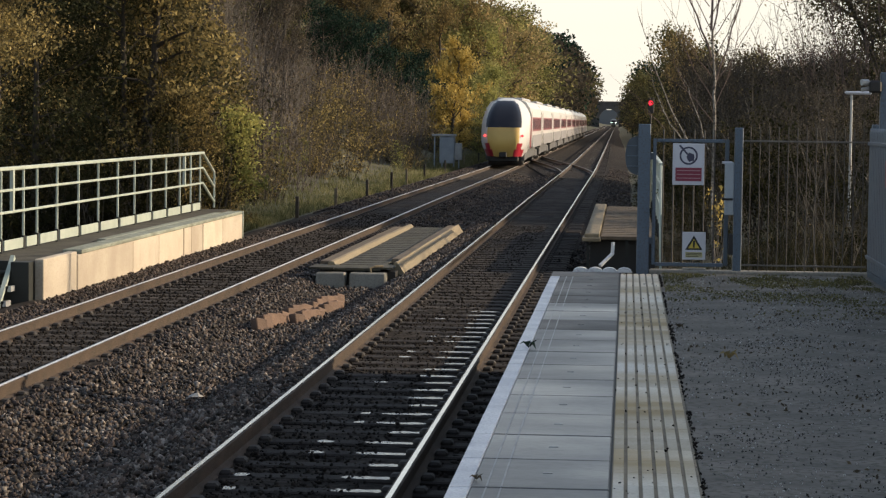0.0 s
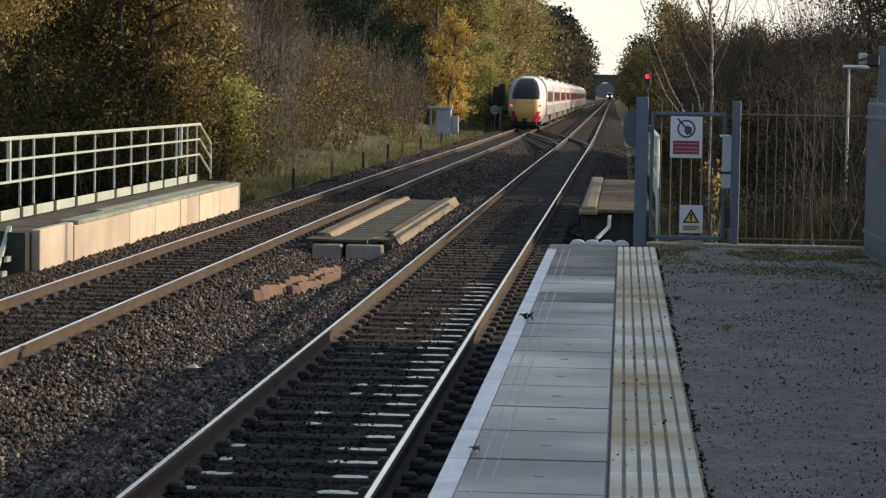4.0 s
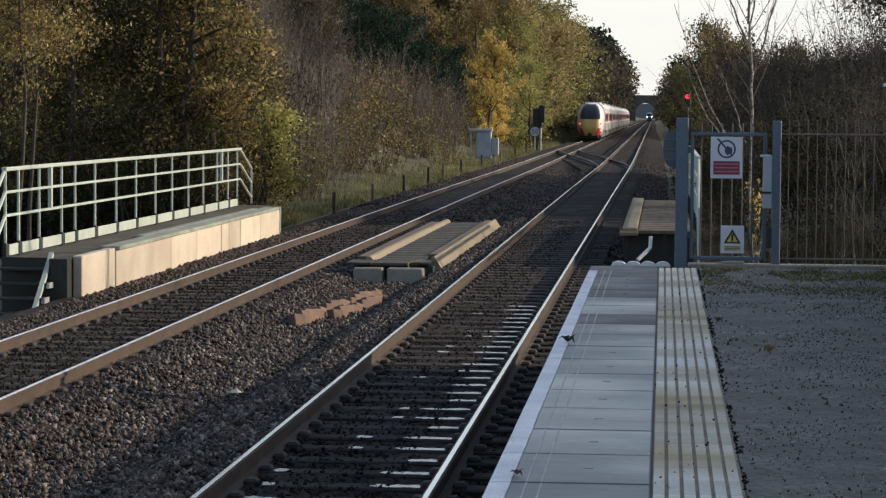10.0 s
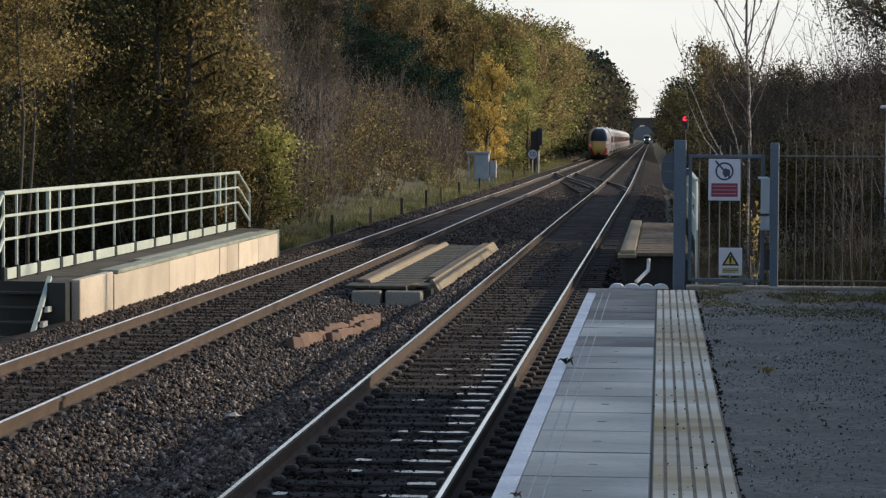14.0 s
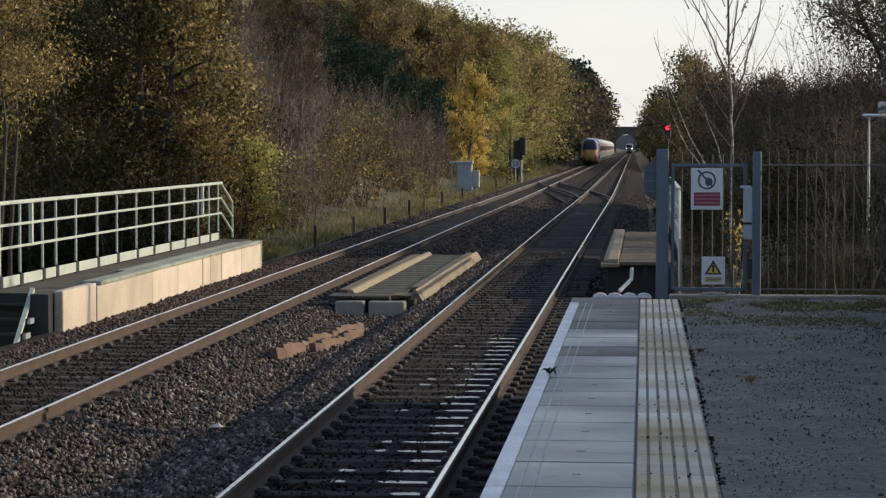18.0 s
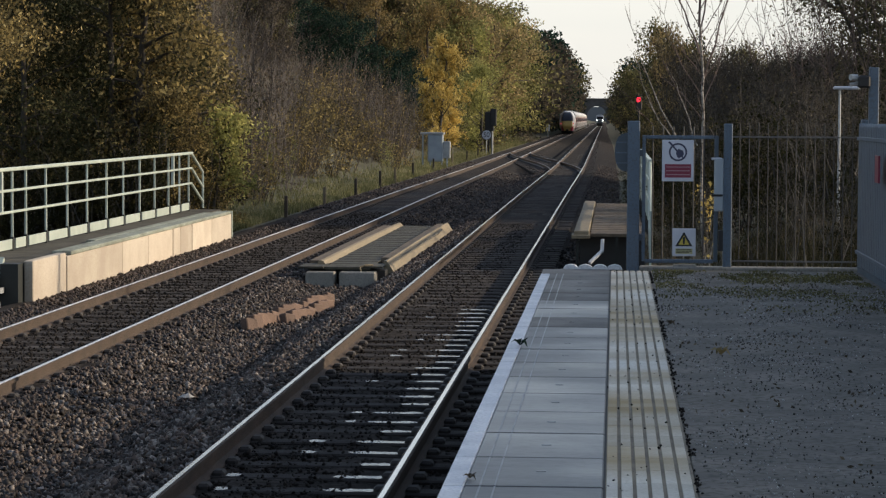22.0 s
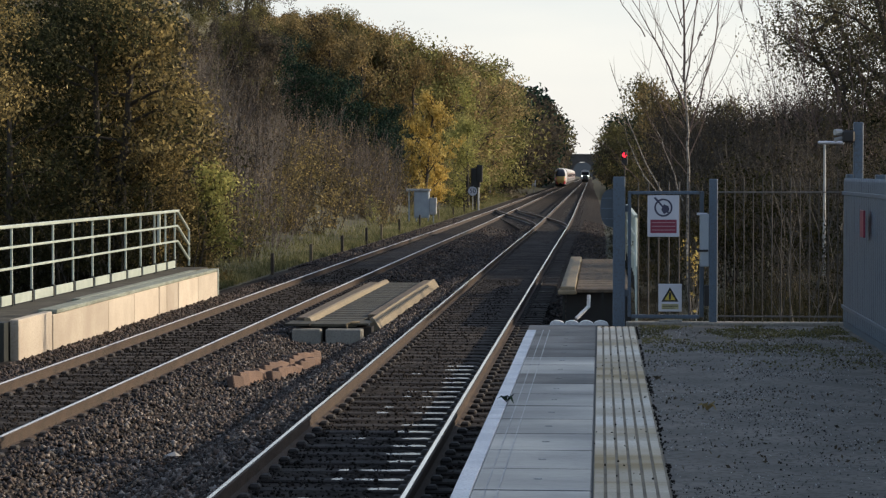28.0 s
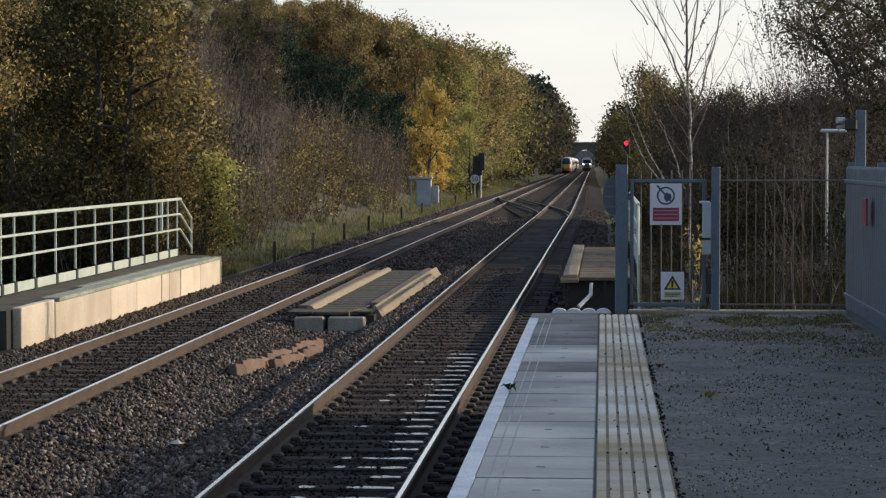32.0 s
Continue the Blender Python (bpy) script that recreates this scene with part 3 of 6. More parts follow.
def make_platform():
    top = 0.915
    b = Build()
    b.box(-0.62, 3.4, -14, 25.75, -0.6, top - 0.10)
    plat = solid("platform", b, M["concrete"], "concrete station platform with grey edge slabs", "platform", kind="structure")
    b = Build()
    xs = [0.37 + (3.4 - 0.37) * i / 30 for i in range(31)]
    ys = [8 + (25.75 - 8) * j / 90 for j in range(91)]
    v = [(x, y, top - 0.004 + 0.006 * noise.noise((x * 2.2, y * 2.2, 0)) + 0.004 * noise.noise((x * 9, y * 9, 2))) for y in [-14] + ys for x in xs]
    f = [(j * 31 + i, j * 31 + i + 1, (j + 1) * 31 + i + 1, (j + 1) * 31 + i) for j in range(91) for i in range(30)]
    b.add(v, f)
    part("tarmac", b, M["tarmac"], plat, "dark grey worn tarmac with loose chippings", smooth=True)
    # edge slabs
    slab = Build().box(-0.655, -0.045, 0.009, 0.891, -0.10, 0.0, 0, 0.006)
    for x in (-0.590, -0.524):
        slab.box(x, x + 0.008, 0.01, 0.89, -0.002, 0.002, 1)
    slab.box(-0.352, -0.306, 0.442, 0.458, -0.01, 0.003, 1)
    me = slab.mesh("edge_slab", [M["coper"], M["groove"]])
    dull = slab.mesh("edge_slab", [M["coper_end"], M["coper"]])
    edge = Build().box(-0.752, -0.657, 0.003, 0.897, -0.10, 0.001, 0, 0.005).mesh("edge_line", M["white_paint"])
    y = 12.41 - 0.9 * 29
    while y < 25.0:
        for nm, m in (("edge_slab", dull if y > 21.3 or abs(y - 18.7) < 0.3 else me), ("edge_line", edge)):
            o = part(nm, m, None, plat)
            o.location = (0, y, top + 0.0012 * math.sin(y * 7.3))
            o.rotation_euler = (0.0016 * math.sin(y * 3.1), 0.002 * math.sin(y * 5.7), 0)
        y += 0.9
    b = Build().box(-0.752, -0.045, y + 0.004, 25.8, top - 0.1, top - 0.002, 0, 0.006)
    part("end_slab", b, M["coper_end"], plat)
    part("channel", Build().box(-0.045, -0.036, -14, 25.8, top - 0.1, top - 0.012), M["black"], plat, "dark open joint beside the slabs")
    # tactile paving
    t = Build().box(-0.035, 0.365, 0.002, 0.398, -0.06, -0.004, 1)
    for i in range(6):
        x = -0.030 + i * 0.0662
        t.box(x, x + 0.049, 0.003, 0.397, -0.004, 0.004, 0, 0.0018)
    me = t.mesh("tactile_paver", [M["tactile"], M["tactile_joint"]])
    y = 13.53 - 0.4 * 68
    while y < 25.4:
        o = part("tactile_paver", me, None, plat)
        o.location = (0, y, top)
        y += 0.4
    # mossy grit along the fence, thinning out along the platform
    rng = np.random.default_rng(5)

    def patchy(n, x0, x1, y0, y1, scale, cut):
        """Places gathered in uneven drifts."""
        p = rng.uniform(0, 1, (n, 2)) * np.array([x1 - x0, y1 - y0]) + np.array([x0, y0])
        keep = np.array([noise.noise((a * scale, b * scale * 0.6, 4.0)) + noise.noise((a * scale * 3, b * scale * 2, 9.0)) * 0.5 for a, b in p]) + rng.normal(0, 0.12, n) > cut
        return p[keep]

    p = patchy(22000, 0.4, 2.5, 20.0, 25.75, 1.6, -0.05)
    p = p[rng.uniform(0, 1, len(p)) < np.clip((p[:, 1] - 20.0) / 5.4 + 0.12 * (p[:, 0] - 1.2), 0, 1) ** 1.2]
    v, f = leaf_cloud(rng, np.stack([p[:, 0], p[:, 1], np.full(len(p), top + 0.003)], 1), 0.004, 0.012, 0.3)
    tagged(new("moss_tufts", fast_mesh("moss_tufts", v, f, M["leaf_green"])), "low moss and grass tufts on the tarmac", "moss", kind="stuff")
    p = patchy(1300, 0.4, 2.5, 9, 25.6, 1.0, 0.05)
    v, f = leaf_cloud(rng, np.stack([p[:, 0], p[:, 1], np.full(len(p), top + 0.008)], 1), 0.003, 0.014, 0.3)
    tagged(new("leaf_litter", fast_mesh("leaf_litter", v, f, M["leaf_brown"])), "small dead leaves lying on the tarmac", "leaves", kind="stuff")
    p = patchy(9000, 0.385, 2.5, 9, 25.6, 2.0, -0.05)
    tagged(octahedra("chippings", rng, p[:, 0], p[:, 1], np.full(len(p), top + 0.002), 0.0065, M["chip"]), "loose grey chippings on the tarmac", "stones", kind="stuff")
    p = patchy(7000, 0.385, 2.5, 9, 25.6, 1.4, 0.16)
    tagged(octahedra("dark_grit", rng, p[:, 0], p[:, 1], np.full(len(p), top + 0.001), 0.0052, M["stone_dark"]), "dark grit gathered in drifts on the tarmac", "stones", kind="stuff")
    p = rng.uniform(0, 1, (120, 2)) * np.array([0.42, 16.5]) + np.array([-0.04, 9])
    tagged(octahedra("paving_grit", rng, p[:, 0], p[:, 1], np.full(len(p), top + 0.005), 0.007, M["stone_dark"]), "bits of dark grit on the ribbed paving", "stones", kind="stuff")
    n = 700
    along = rng.uniform(9, 25.7, n)
    along = along[np.sin(along * 2.1) + np.sin(along * 5.3 + 1) + rng.normal(0, 0.7, n) > -0.2]
    n = len(along)
    c = np.stack([0.372 + np.abs(rng.normal(0, 0.012, n)) - 0.008, along, np.full(n, top + 0.004)], 1)
    tagged(octahedra("edge_dirt", rng, c[:, 0], c[:, 1], c[:, 2], 0.009, M["stone_dark"]), "dirt and moss along the paving edge", "moss", kind="stuff")
    # fallen leaves that stand out
    for x, y, s, m in ((-0.66, 17.1, 0.07, "leaf_dark"), (0.73, 16.6, 0.075, "leaf_rust"), (0.44, 19.0, 0.05, "leaf_brown"), (-0.64, 10.8, 0.035, "leaf_brown")):
        b = Build()
        for k in range(5):
            a = k * 1.256 + x
            b.add([(0, 0, 0.004), (math.cos(a - 0.55) * s * 0.6, math.sin(a - 0.55) * s * 0.6, s * 0.75), (math.cos(a) * s, math.sin(a) * s, s * (0.4 + 0.5 * math.sin(a * 2))), (math.cos(a + 0.55) * s * 0.6, math.sin(a + 0.55) * s * 0.6, s * 0.6)], [(0, 1, 2, 3)])
        solid("fallen_leaf", b, M[m], "curled dead leaf lying on the platform", "leaf", "fallen leaves", at=(x, y, top))
    # plain unseen wall along the platform's back, added to shade platform and track
    solid("wall_station", Build().box(3.4, 3.8, -14, 23.8, -0.4, 2.4), M["brick_wall"], "unseen plain brick wall added to shade the platform", "wall", kind="structure")
    # pale barrier strip at the platform end
    g = thing("barrier_strip", "white humped barrier strip on a dark board", "barrier", (0, 25.9, 0.84))
    part("board", Build().box(-0.56, 0.10, -0.07, 0.07, 0.0, 0.07, 0, 0.01), M["black"], g)
    for k in range(4):
        prof = [(-0.08, 0.0)] + [(0.08 * math.cos(math.pi - a * math.pi / 8), 0.05 * math.sin(a * math.pi / 8)) for a in range(9)] + [(0.08, 0.0)]
        part("hump", Build().sweep(prof, [(-0.46 + 0.155 * k, -0.06, 0.07), (-0.46 + 0.155 * k, 0.06, 0.07)]), M["white_paint"], g, "white ridge")


# ---- tracks ----
RAIL = [(-0.07, -0.16), (0.07, -0.16), (0.07, -0.148), (0.012, -0.125), (0.010, -0.05), (0.035, -0.04), (0.035, -0.004), (0.028, 0.0), (-0.028, 0.0), (-0.035, -0.004), (-0.035, -0.04), (-0.010, -0.05), (-0.012, -0.125), (-0.07, -0.148)]


def track_path(cx, dz, y0, y1):
    ys = [y0 + 5 * i for i in range(int((y1 - y0) / 5) + 1)] if y1 < 400 else [y0 + 10 * i for i in range(int((y1 - y0) / 10) + 1)]
    return [(cx + drift(y), y, dz + level(y)) for y in ys]


def make_track(name, cx, dz, label, top):
    tr = thing(name, label, "railway track", kind="structure")
    for side in (-1, 1):
        path = track_path(cx + side * GAUGE / 2, dz, -16, 1304)
        r = part("rail", Build().sweep(RAIL, path), M["rust"], tr)
        part("running_surface", Build().sweep([(-0.020, 0.0), (0.020, 0.0), (0.018, 0.004), (-0.018, 0.004)], path), M[top], r, "polished rail head")
    b = Build()
    b.sweep([(-1.25, -0.05), (1.25, -0.05), (1.25, 0.0), (1.2, 0.012), (-1.2, 0.012), (-1.25, 0.0)], [(0, -0.13, -0.17), (0, -0.10, -0.158), (0, 0.10, -0.158), (0, 0.13, -0.17)])
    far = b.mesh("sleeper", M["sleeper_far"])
    # near sleepers: worn damp patches beside the platform rail, their sky glint painted pale
    glinting, rw = [], np.random.default_rng(8)
    for v in range(12):
        s = Build()
        s.sweep([(-1.25, -0.05), (1.25, -0.05), (1.25, 0.0), (1.2, 0.012), (-1.2, 0.012), (-1.25, 0.0)], [(0, -0.13, -0.17), (0, -0.10, -0.158), (0, 0.10, -0.158), (0, 0.13, -0.17)])
        spots = [(rw.uniform(0.10, 0.36), rw.uniform(0.58, 0.655))]
        if v >= 8:
            spots += [(-rw.uniform(0.60, 0.66), -rw.uniform(0.34, 0.5))]
        if v % 3 == 0:
            a = rw.uniform(-0.3, 0.0)
            spots += [(a, a + rw.uniform(0.05, 0.16))]
        for a, c in spots:
            m = 9
            low = [(a + (c - a) * i / (m - 1), -0.088 + rw.uniform(0, 0.03) + (0.05 if i in (0, m - 1) else 0)) for i in range(m)]
            high = [(a + (c - a) * i / (m - 1), 0.085 - rw.uniform(0, 0.07) - (0.06 if i in (0, m - 1) else 0)) for i in range(m)]
            s.add([(x, yy, -0.1435) for x, yy in low + high], [(i, i + 1, m + i + 1, m + i) for i in range(m - 1)], 1)
        glinting.append(s.mesh("sleeper", [M["sleeper"], M["sleeper_wet_glint"]]))
    y, k = 12.0 - 0.65 * 42, -42
    rest, clips = Build(), Build()
    while y < 300:
        x, z = cx + drift(y), dz + level(y)
        if y < 105:
            o = part("sleeper", (glinting[8 + (k * 7 + k // 3) % 4] if y < 18.5 else glinting[(k * 7 + k // 3) % 8]) if cx == NEAR_X and y < 34 else far, None, tr)
            o.location = (x, y, z)
            o.rotation_euler = (0, 0.004 * math.sin(k * 2.3), 0.01 * math.sin(k * 1.7))
        else:
            rest.box(x - 1.25, x + 1.25, y - 0.13, y + 0.13, z - 0.22, z - 0.165)
        if y < 110:
            for side in (-1, 1):
                for d in (-1, 1):
                    xx = x + side * GAUGE / 2 + d * 0.115
                    clips.box(xx - 0.05, xx + 0.05, y - 0.075, y + 0.075, z - 0.165, z - 0.105, 0, 0.02)
        y += 0.65
        k += 1
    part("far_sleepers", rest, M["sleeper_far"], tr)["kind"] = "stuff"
    part("rail_clips", clips, M["clip"], tr)["kind"] = "stuff"
    return tr


def make_oily_strip(name, cx, dz):
    """Oil-stained ballast between the rails."""
    v, f, n = [], [], 7
    ys = [-15, -10, -5, 0, 5, 9] + [12 + 0.5 * j for j in range(240)] + [132 + 12 * k for k in range(60)]
    for j, y in enumerate(ys):
        for i in range(n):
            x = cx - 0.66 + 1.32 * i / (n - 1) + 0.03 * math.sin(j * 1.7 + i)
            v.append((x + drift(y), y, dz + level(y) - 0.166 + 0.012 * noise.noise((x * 3, y * 3, 1)) - (0.02 if i in (0, n - 1) else 0)))
    f = [(j * n + i, j * n + i + 1, (j + 1) * n + i + 1, (j + 1) * n + i) for j in range(len(ys) - 1) for i in range(n - 1)]
    solid(name, Build().add(v, f), M["bed_oily"], "oil-darkened ballast between the rails", "ballast", kind="structure", smooth=True)


def make_crossover():
    """The connection between the two tracks, with dark little-used rails."""
    tr = thing("crossover", "rusty crossover rails joining the two tracks", "railway track", kind="structure")
    for side in (-1, 1):
        path = []
        for i in range(25):
            t = i / 24
            y = 117 + 66 * t
            s = smooth(0, 1, t)
            x = NEAR_X + (FAR_X - NEAR_X) * (0.55 * t + 0.45 * s) + side * GAUGE / 2
            path.append((x + drift(y), y, -0.01 + (FAR_DROP - 0.0) * t + level(y)))
        r = part("rail", Build().sweep(RAIL, path), M["steel_dull"], tr)
    b = Build()
    y = 117.0
    while y < 183:
        t = (y - 117) / 66
        x = NEAR_X + (FAR_X - NEAR_X) * t + drift(y)
        b.box(x - 1.6, x + 1.6, y - 0.13, y + 0.13, -0.3 + level(y), -0.175 + FAR_DROP * t + level(y))
        y += 0.7
    part("timbering", b, M["sleeper_far"], tr, "dark crossing timbers")["kind"] = "stuff"


# ---- underbridge walkways ----
def railing(x, y0, y1, z, side, label, steps, posts=(), extra=(), boards=True):
    """Painted railing along the track with kicking boards; side is the way its open face looks."""
    g = thing("railing", label, "railing", (x, y0, z), group="bridge railings")
    L = y1 - y0
    n = max(3, round(L / 1.6))
    at = [p - y0 for p in posts] or [L * k / n for k in range(n + 1)]
    n = len(at) - 1
    for k in range(n + 1):
        yy = at[k]
        part("post", Build().box(-0.018, 0.018, yy - 0.02, yy + 0.02, 0.16, 1.235, 0, 0.004), M["pale_green"], g)
        # Shade at the post's base is put in as a dark sleeve.
        part("post_foot", Build().box(-0.03, 0.03, yy - 0.045, yy + 0.045, -0.1, 0.16, 0, 0.006), M["dark_green"], g, "post foot darkened for shade")
        if k < n and boards:
            part("kick_board", Build().box(-0.012 + side * 0.03, 0.012 + side * 0.03, yy + 0.08, at[k + 1] - 0.16, -0.03, 0.135, 0, 0.004), M["pale_green"], g)
    for yy in extra:
        part("splice_post", Build().box(-0.03, 0.03, yy - y0 - 0.045, yy - y0 + 0.045, 0.55, 1.235, 0, 0.004), M["pale_green"], g)
    part("top_rail", Build().box(-0.04, 0.04, -0.06, L + 0.06, 1.235, 1.295, 0, 0.01), M["pale_green"], g)
    for h in (0.92, 0.57):
        part("mid_rail", Build().box(-0.024, 0.024, -0.03, L + 0.03, h - 0.02, h + 0.02, 0, 0.005), M["pale_green"], g)
    for h in (1.265, 0.92, 0.57):
        # returns that slope down past the far end
        part("end_bar", Build().tube([(0, L, h), (side * 0.05, L + 1.3, h - 0.48)], 0.03, 6), M["pale_green"], g)
        if steps:
            part("end_bar", Build().tube([(0, 0, h), (0, -1.3, h - 0.85)], 0.028, 6), M["pale_green"], g)
    part("end_post", Build().box(side * 0.05 - 0.022, side * 0.05 + 0.022, L + 1.28, L + 1.32, -0.05, 0.8, 0, 0.004), M["pale_green"], g)
    if steps:
        part("end_post", Build().box(-0.022, 0.022, -1.33, -1.29, -0.9, 0.42, 0, 0.004), M["pale_green"], g)
    return g


def make_left_walkway():
    z = 0.36
    w = thing("walkway", "bridge side walkway behind a pale concrete parapet", "walkway", (-8.58, 0, 0))
    part("core", Build().box(-1.35, -0.62, 35.5, 56.5, -1.6, z - 0.09), M["concrete"], w, "dark weathered concrete deck")
    part("core", Build().box(-0.62, -0.142, 35.5, 54.05, -1.6, z - 0.09), M["concrete"], w, "dark weathered concrete deck")
    part("deck_mat", Build().box(-1.3, -0.62, 35.6, 56.4, z - 0.09, z - 0.06), M["deck_dark"], w, "dark mossy walkway surface")
    part("deck_mat", Build().box(-0.618, -0.2, 35.6, 54.0, z - 0.09, z - 0.062), M["deck_dark"], w, "dark mossy walkway surface")
    ys = [35.4, 37.67, 41.97, 44.34, 46.9, 47.7, 49.06, 51.45, 54.1]
    for k, (a, c) in enumerate(zip(ys, ys[1:])):
        part("parapet_block", Build().box(-0.14, 0.0, a + 0.01, c - (0.085 if k in (0, 3, 5) else 0.016), -0.7, z - 0.07 + (0.06 if k == 0 else 0), 0, 0.012), M["concrete_pale"], w, "sunlit pale buff concrete block")
    part("coping", Build().box(-0.30, 0.015, 37.9, 54.0, z - 0.065, z + 0.0, 0, 0.012), M["coping"], w, "pale green worn coping strip")
    part("coping", Build().box(-0.52, -0.36, 41.4, 53.4, z - 0.06, z - 0.01, 0, 0.012), M["coping"], w, "pale green raised cable cover")
    part("end_pier", Build().box(-0.15, 0.02, 54.11, 54.16, -0.7, z - 0.0, 0, 0.008), M["pale_green"], w)
    part("side_plate", Build().box(-0.42, -0.15, 35.1, 35.45, -0.9, z - 0.04), M["dark_green"], w, "dark steel end plate")
    part("marker", Build().box(-0.06, 0.0, 35.02, 35.08, -0.62, -0.4), M["galv"], w)
    st = thing("steps", "dark green steel steps with a pale stringer", "steps", (-9.8, 35.4, 0))
    for k in range(4):
        part("tread", Build().box(0.05, 0.84, -0.28 * (k + 1), -0.28 * k + 0.03, z - 0.2 * (k + 1) - 0.02, z - 0.2 * (k + 1) + 0.02, 0, 0.006), M["dark_green"], st)
        part("nosing", Build().box(0.82, 0.87, -0.28 * (k + 1), -0.28 * k, z - 0.2 * (k + 1) - 0.06, z - 0.2 * (k + 1) + 0.02), M["galv"], st)
    part("stringer", Build().tube([(0.76, -1.35, z - 1.0), (0.76, 0.0, z + 0.02)], 0.045, 4), M["pale_green"], st, "pale sloping stringer")
    part("back", Build().box(0.0, 0.8, 0.0, 0.05, -1.2, z - 0.04), M["dark_green"], st)
    posts = [35.54, 36.29, 37.52, 38.95, 39.87, 41.3, 42.94, 44.58, 46.32, 47.92, 49.6, 51.24, 52.87, 54.2, 55.4]
    railing(-9.78, 35.54, 55.75, z, 1, "pale green steel railing with white kicking boards along the walkway", True, posts, (38.23, 53.4))


def make_mid_walkway():
    w = thing("boarded_walkway", "timber boarded walkway between the tracks on concrete blocks", "walkway", (0, 0, 0))
    z = -0.085
    board = Build().box(-4.99, -4.19, 0.006, 0.214, z - 0.05, z, 0, 0.006).mesh("plank", M["plank"])
    for k in range(71):
        o = part("plank", board, None, w)
        o.location = (0.012 * math.sin(k * 2.7), 41.6 + 0.22 * k, 0.004 * math.sin(k * 1.9))
    # weathered kerb timbers whose outer faces slope towards the platform
    slope = [(0.0, -0.10), (0.0, 0.055), (0.05, 0.075), (0.10, 0.06), (0.20, -0.085)]
    # Sunlight on both outer slopes is put into the paler timber colour.
    part("edge_timber", Build().sweep([(x, q + z) for x, q in slope], [(-5.17, 42.2, 0), (-5.16, 50, 0.01), (-5.13, 57.3, 0)]), M["timber_pale"], w, "pale weathered edge timber")
    part("edge_timber", Build().box(-5.40, -5.19, 42.9, 56.6, z - 0.10, z + 0.035, 0, 0.014), M["timber_brown"], w, "brown weathered edge timber")
    slope = [(0.0, -0.16), (0.0, 0.055), (0.05, 0.07), (0.20, -0.16)]
    part("edge_timber", Build().sweep([(x, q + z) for x, q in slope], [(-4.02, 42.3, 0), (-4.02, 50, 0.012), (-4.0, 57.6, 0)]), M["timber_pale"], w, "pale weathered edge timber")
    part("edge_timber", Build().box(-4.19, -4.03, 43.6, 57.4, z - 0.08, z + 0.05, 0, 0.014), M["timber_brown"], w, "brown weathered edge timber")
    part("front_sheet", Build().box(-5.42, -4.99, 41.5, 42.4, z - 0.03, z + 0.008, 0, 0.004), M["plank"], w)
    part("front_sheet", Build().box(-4.30, -3.98, 41.6, 42.5, z - 0.02, z + 0.012, 0, 0.004), M["plank"], w)
    part("end_bracket", Build().tube([(-4.34, 41.55, z - 0.09), (-4.36, 41.55, z + 0.0), (-4.28, 41.6, z + 0.03), (-4.15, 41.7, z + 0.03)], 0.018, 6), M["timber_pale"], w, "pale bent end strap")
    for x0, x1 in ((-5.28, -4.78), (-4.70, -4.08)):
        part("bearer_block", Build().box(x0, x1, 41.35, 41.75, -0.58, z - 0.075, 0, 0.02), M["concrete"], w, "grey concrete bearer")
    # Black fill stands in for the shade beneath the boards.
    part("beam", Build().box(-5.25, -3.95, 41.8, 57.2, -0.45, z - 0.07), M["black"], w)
    # broken row of clay cable covers lying on the ballast, each leaning on the next
    g = thing("cable_covers", "row of orange clay cable covers lying on ballast", "cable covers", (-5.0, 32.7, -0.43), turn=-6.6)
    tile = Build().box(-0.055, 0.055, 0.0, 0.30, -0.05, 0.20, 0, 0.012).mesh("cover", M["clay"])
    for n, x, y0, z0, step in ((15, 0.0, 0.0, 0.0, 0.36), (8, 0.20, 1.35, -0.04, 0.36)):
        for k in range(n):
            o = part("cover", tile, None, g)
            o.location = (x - 0.004 * k + 0.016 * math.sin(k * 2.1), y0 + step * k, z0 + 0.012 * math.sin(k * 1.3))
            o.rotation_euler = (radians(-8 + 5 * math.sin(k * 1.3)), radians(-13 + 6 * math.sin(k * 2.9)), radians(-12 + 6 * math.sin(k * 1.9)))


def make_right_walkway():
    z = 0.48
    w = thing("walkway", "timber walkway beside the track beyond the platform", "walkway", (0, 0, 0))
    board = Build().box(-0.42, 0.52, 0.005, 0.214, z - 0.06, z, 0, 0.006).mesh("plank", M["timber_brown"])
    for k in range(67):
        o = part("plank", board, None, w)
        o.location = (0.01 * math.sin(k * 2.7), 42.6 + 0.22 * k, 0.005 * math.sin(k * 1.9))
    part("edge_timber", Build().box(-0.70, -0.44, 42.5, 57.4, z - 0.07, z + 0.05, 0, 0.015), M["timber_pale"], w, "pale weathered edge timber")
    part("front_sheet", Build().box(-0.74, -0.42, 42.3, 43.2, z - 0.08, z - 0.02, 0, 0.006), M["timber_pale"], w)
    # Black block put in for the dark void below this deck.
    part("girder", Build().box(-0.6, 0.54, 42.9, 57.4, -0.8, z - 0.07), M["black"], w, "black girder block filling the shaded void under the deck")
    part("bracket", Build().tube([(-0.20, 42.55, z - 0.10), (-0.21, 42.5, z - 0.30), (-0.42, 42.3, z - 0.50)], 0.035, 6), M["white_paint"], w, "white bent bracket")
    part("post", Build().box(-0.66, -0.62, 42.6, 42.66, -0.6, z - 0.05), M["dark_green"], w)
    part("post", Build().box(0.02, 0.06, 42.6, 42.66, -0.6, z - 0.05), M["dark_green"], w)
    railing(0.62, 43.0, 56.5, z, -1, "pale green steel railing beyond the platform gate", True, boards=False)


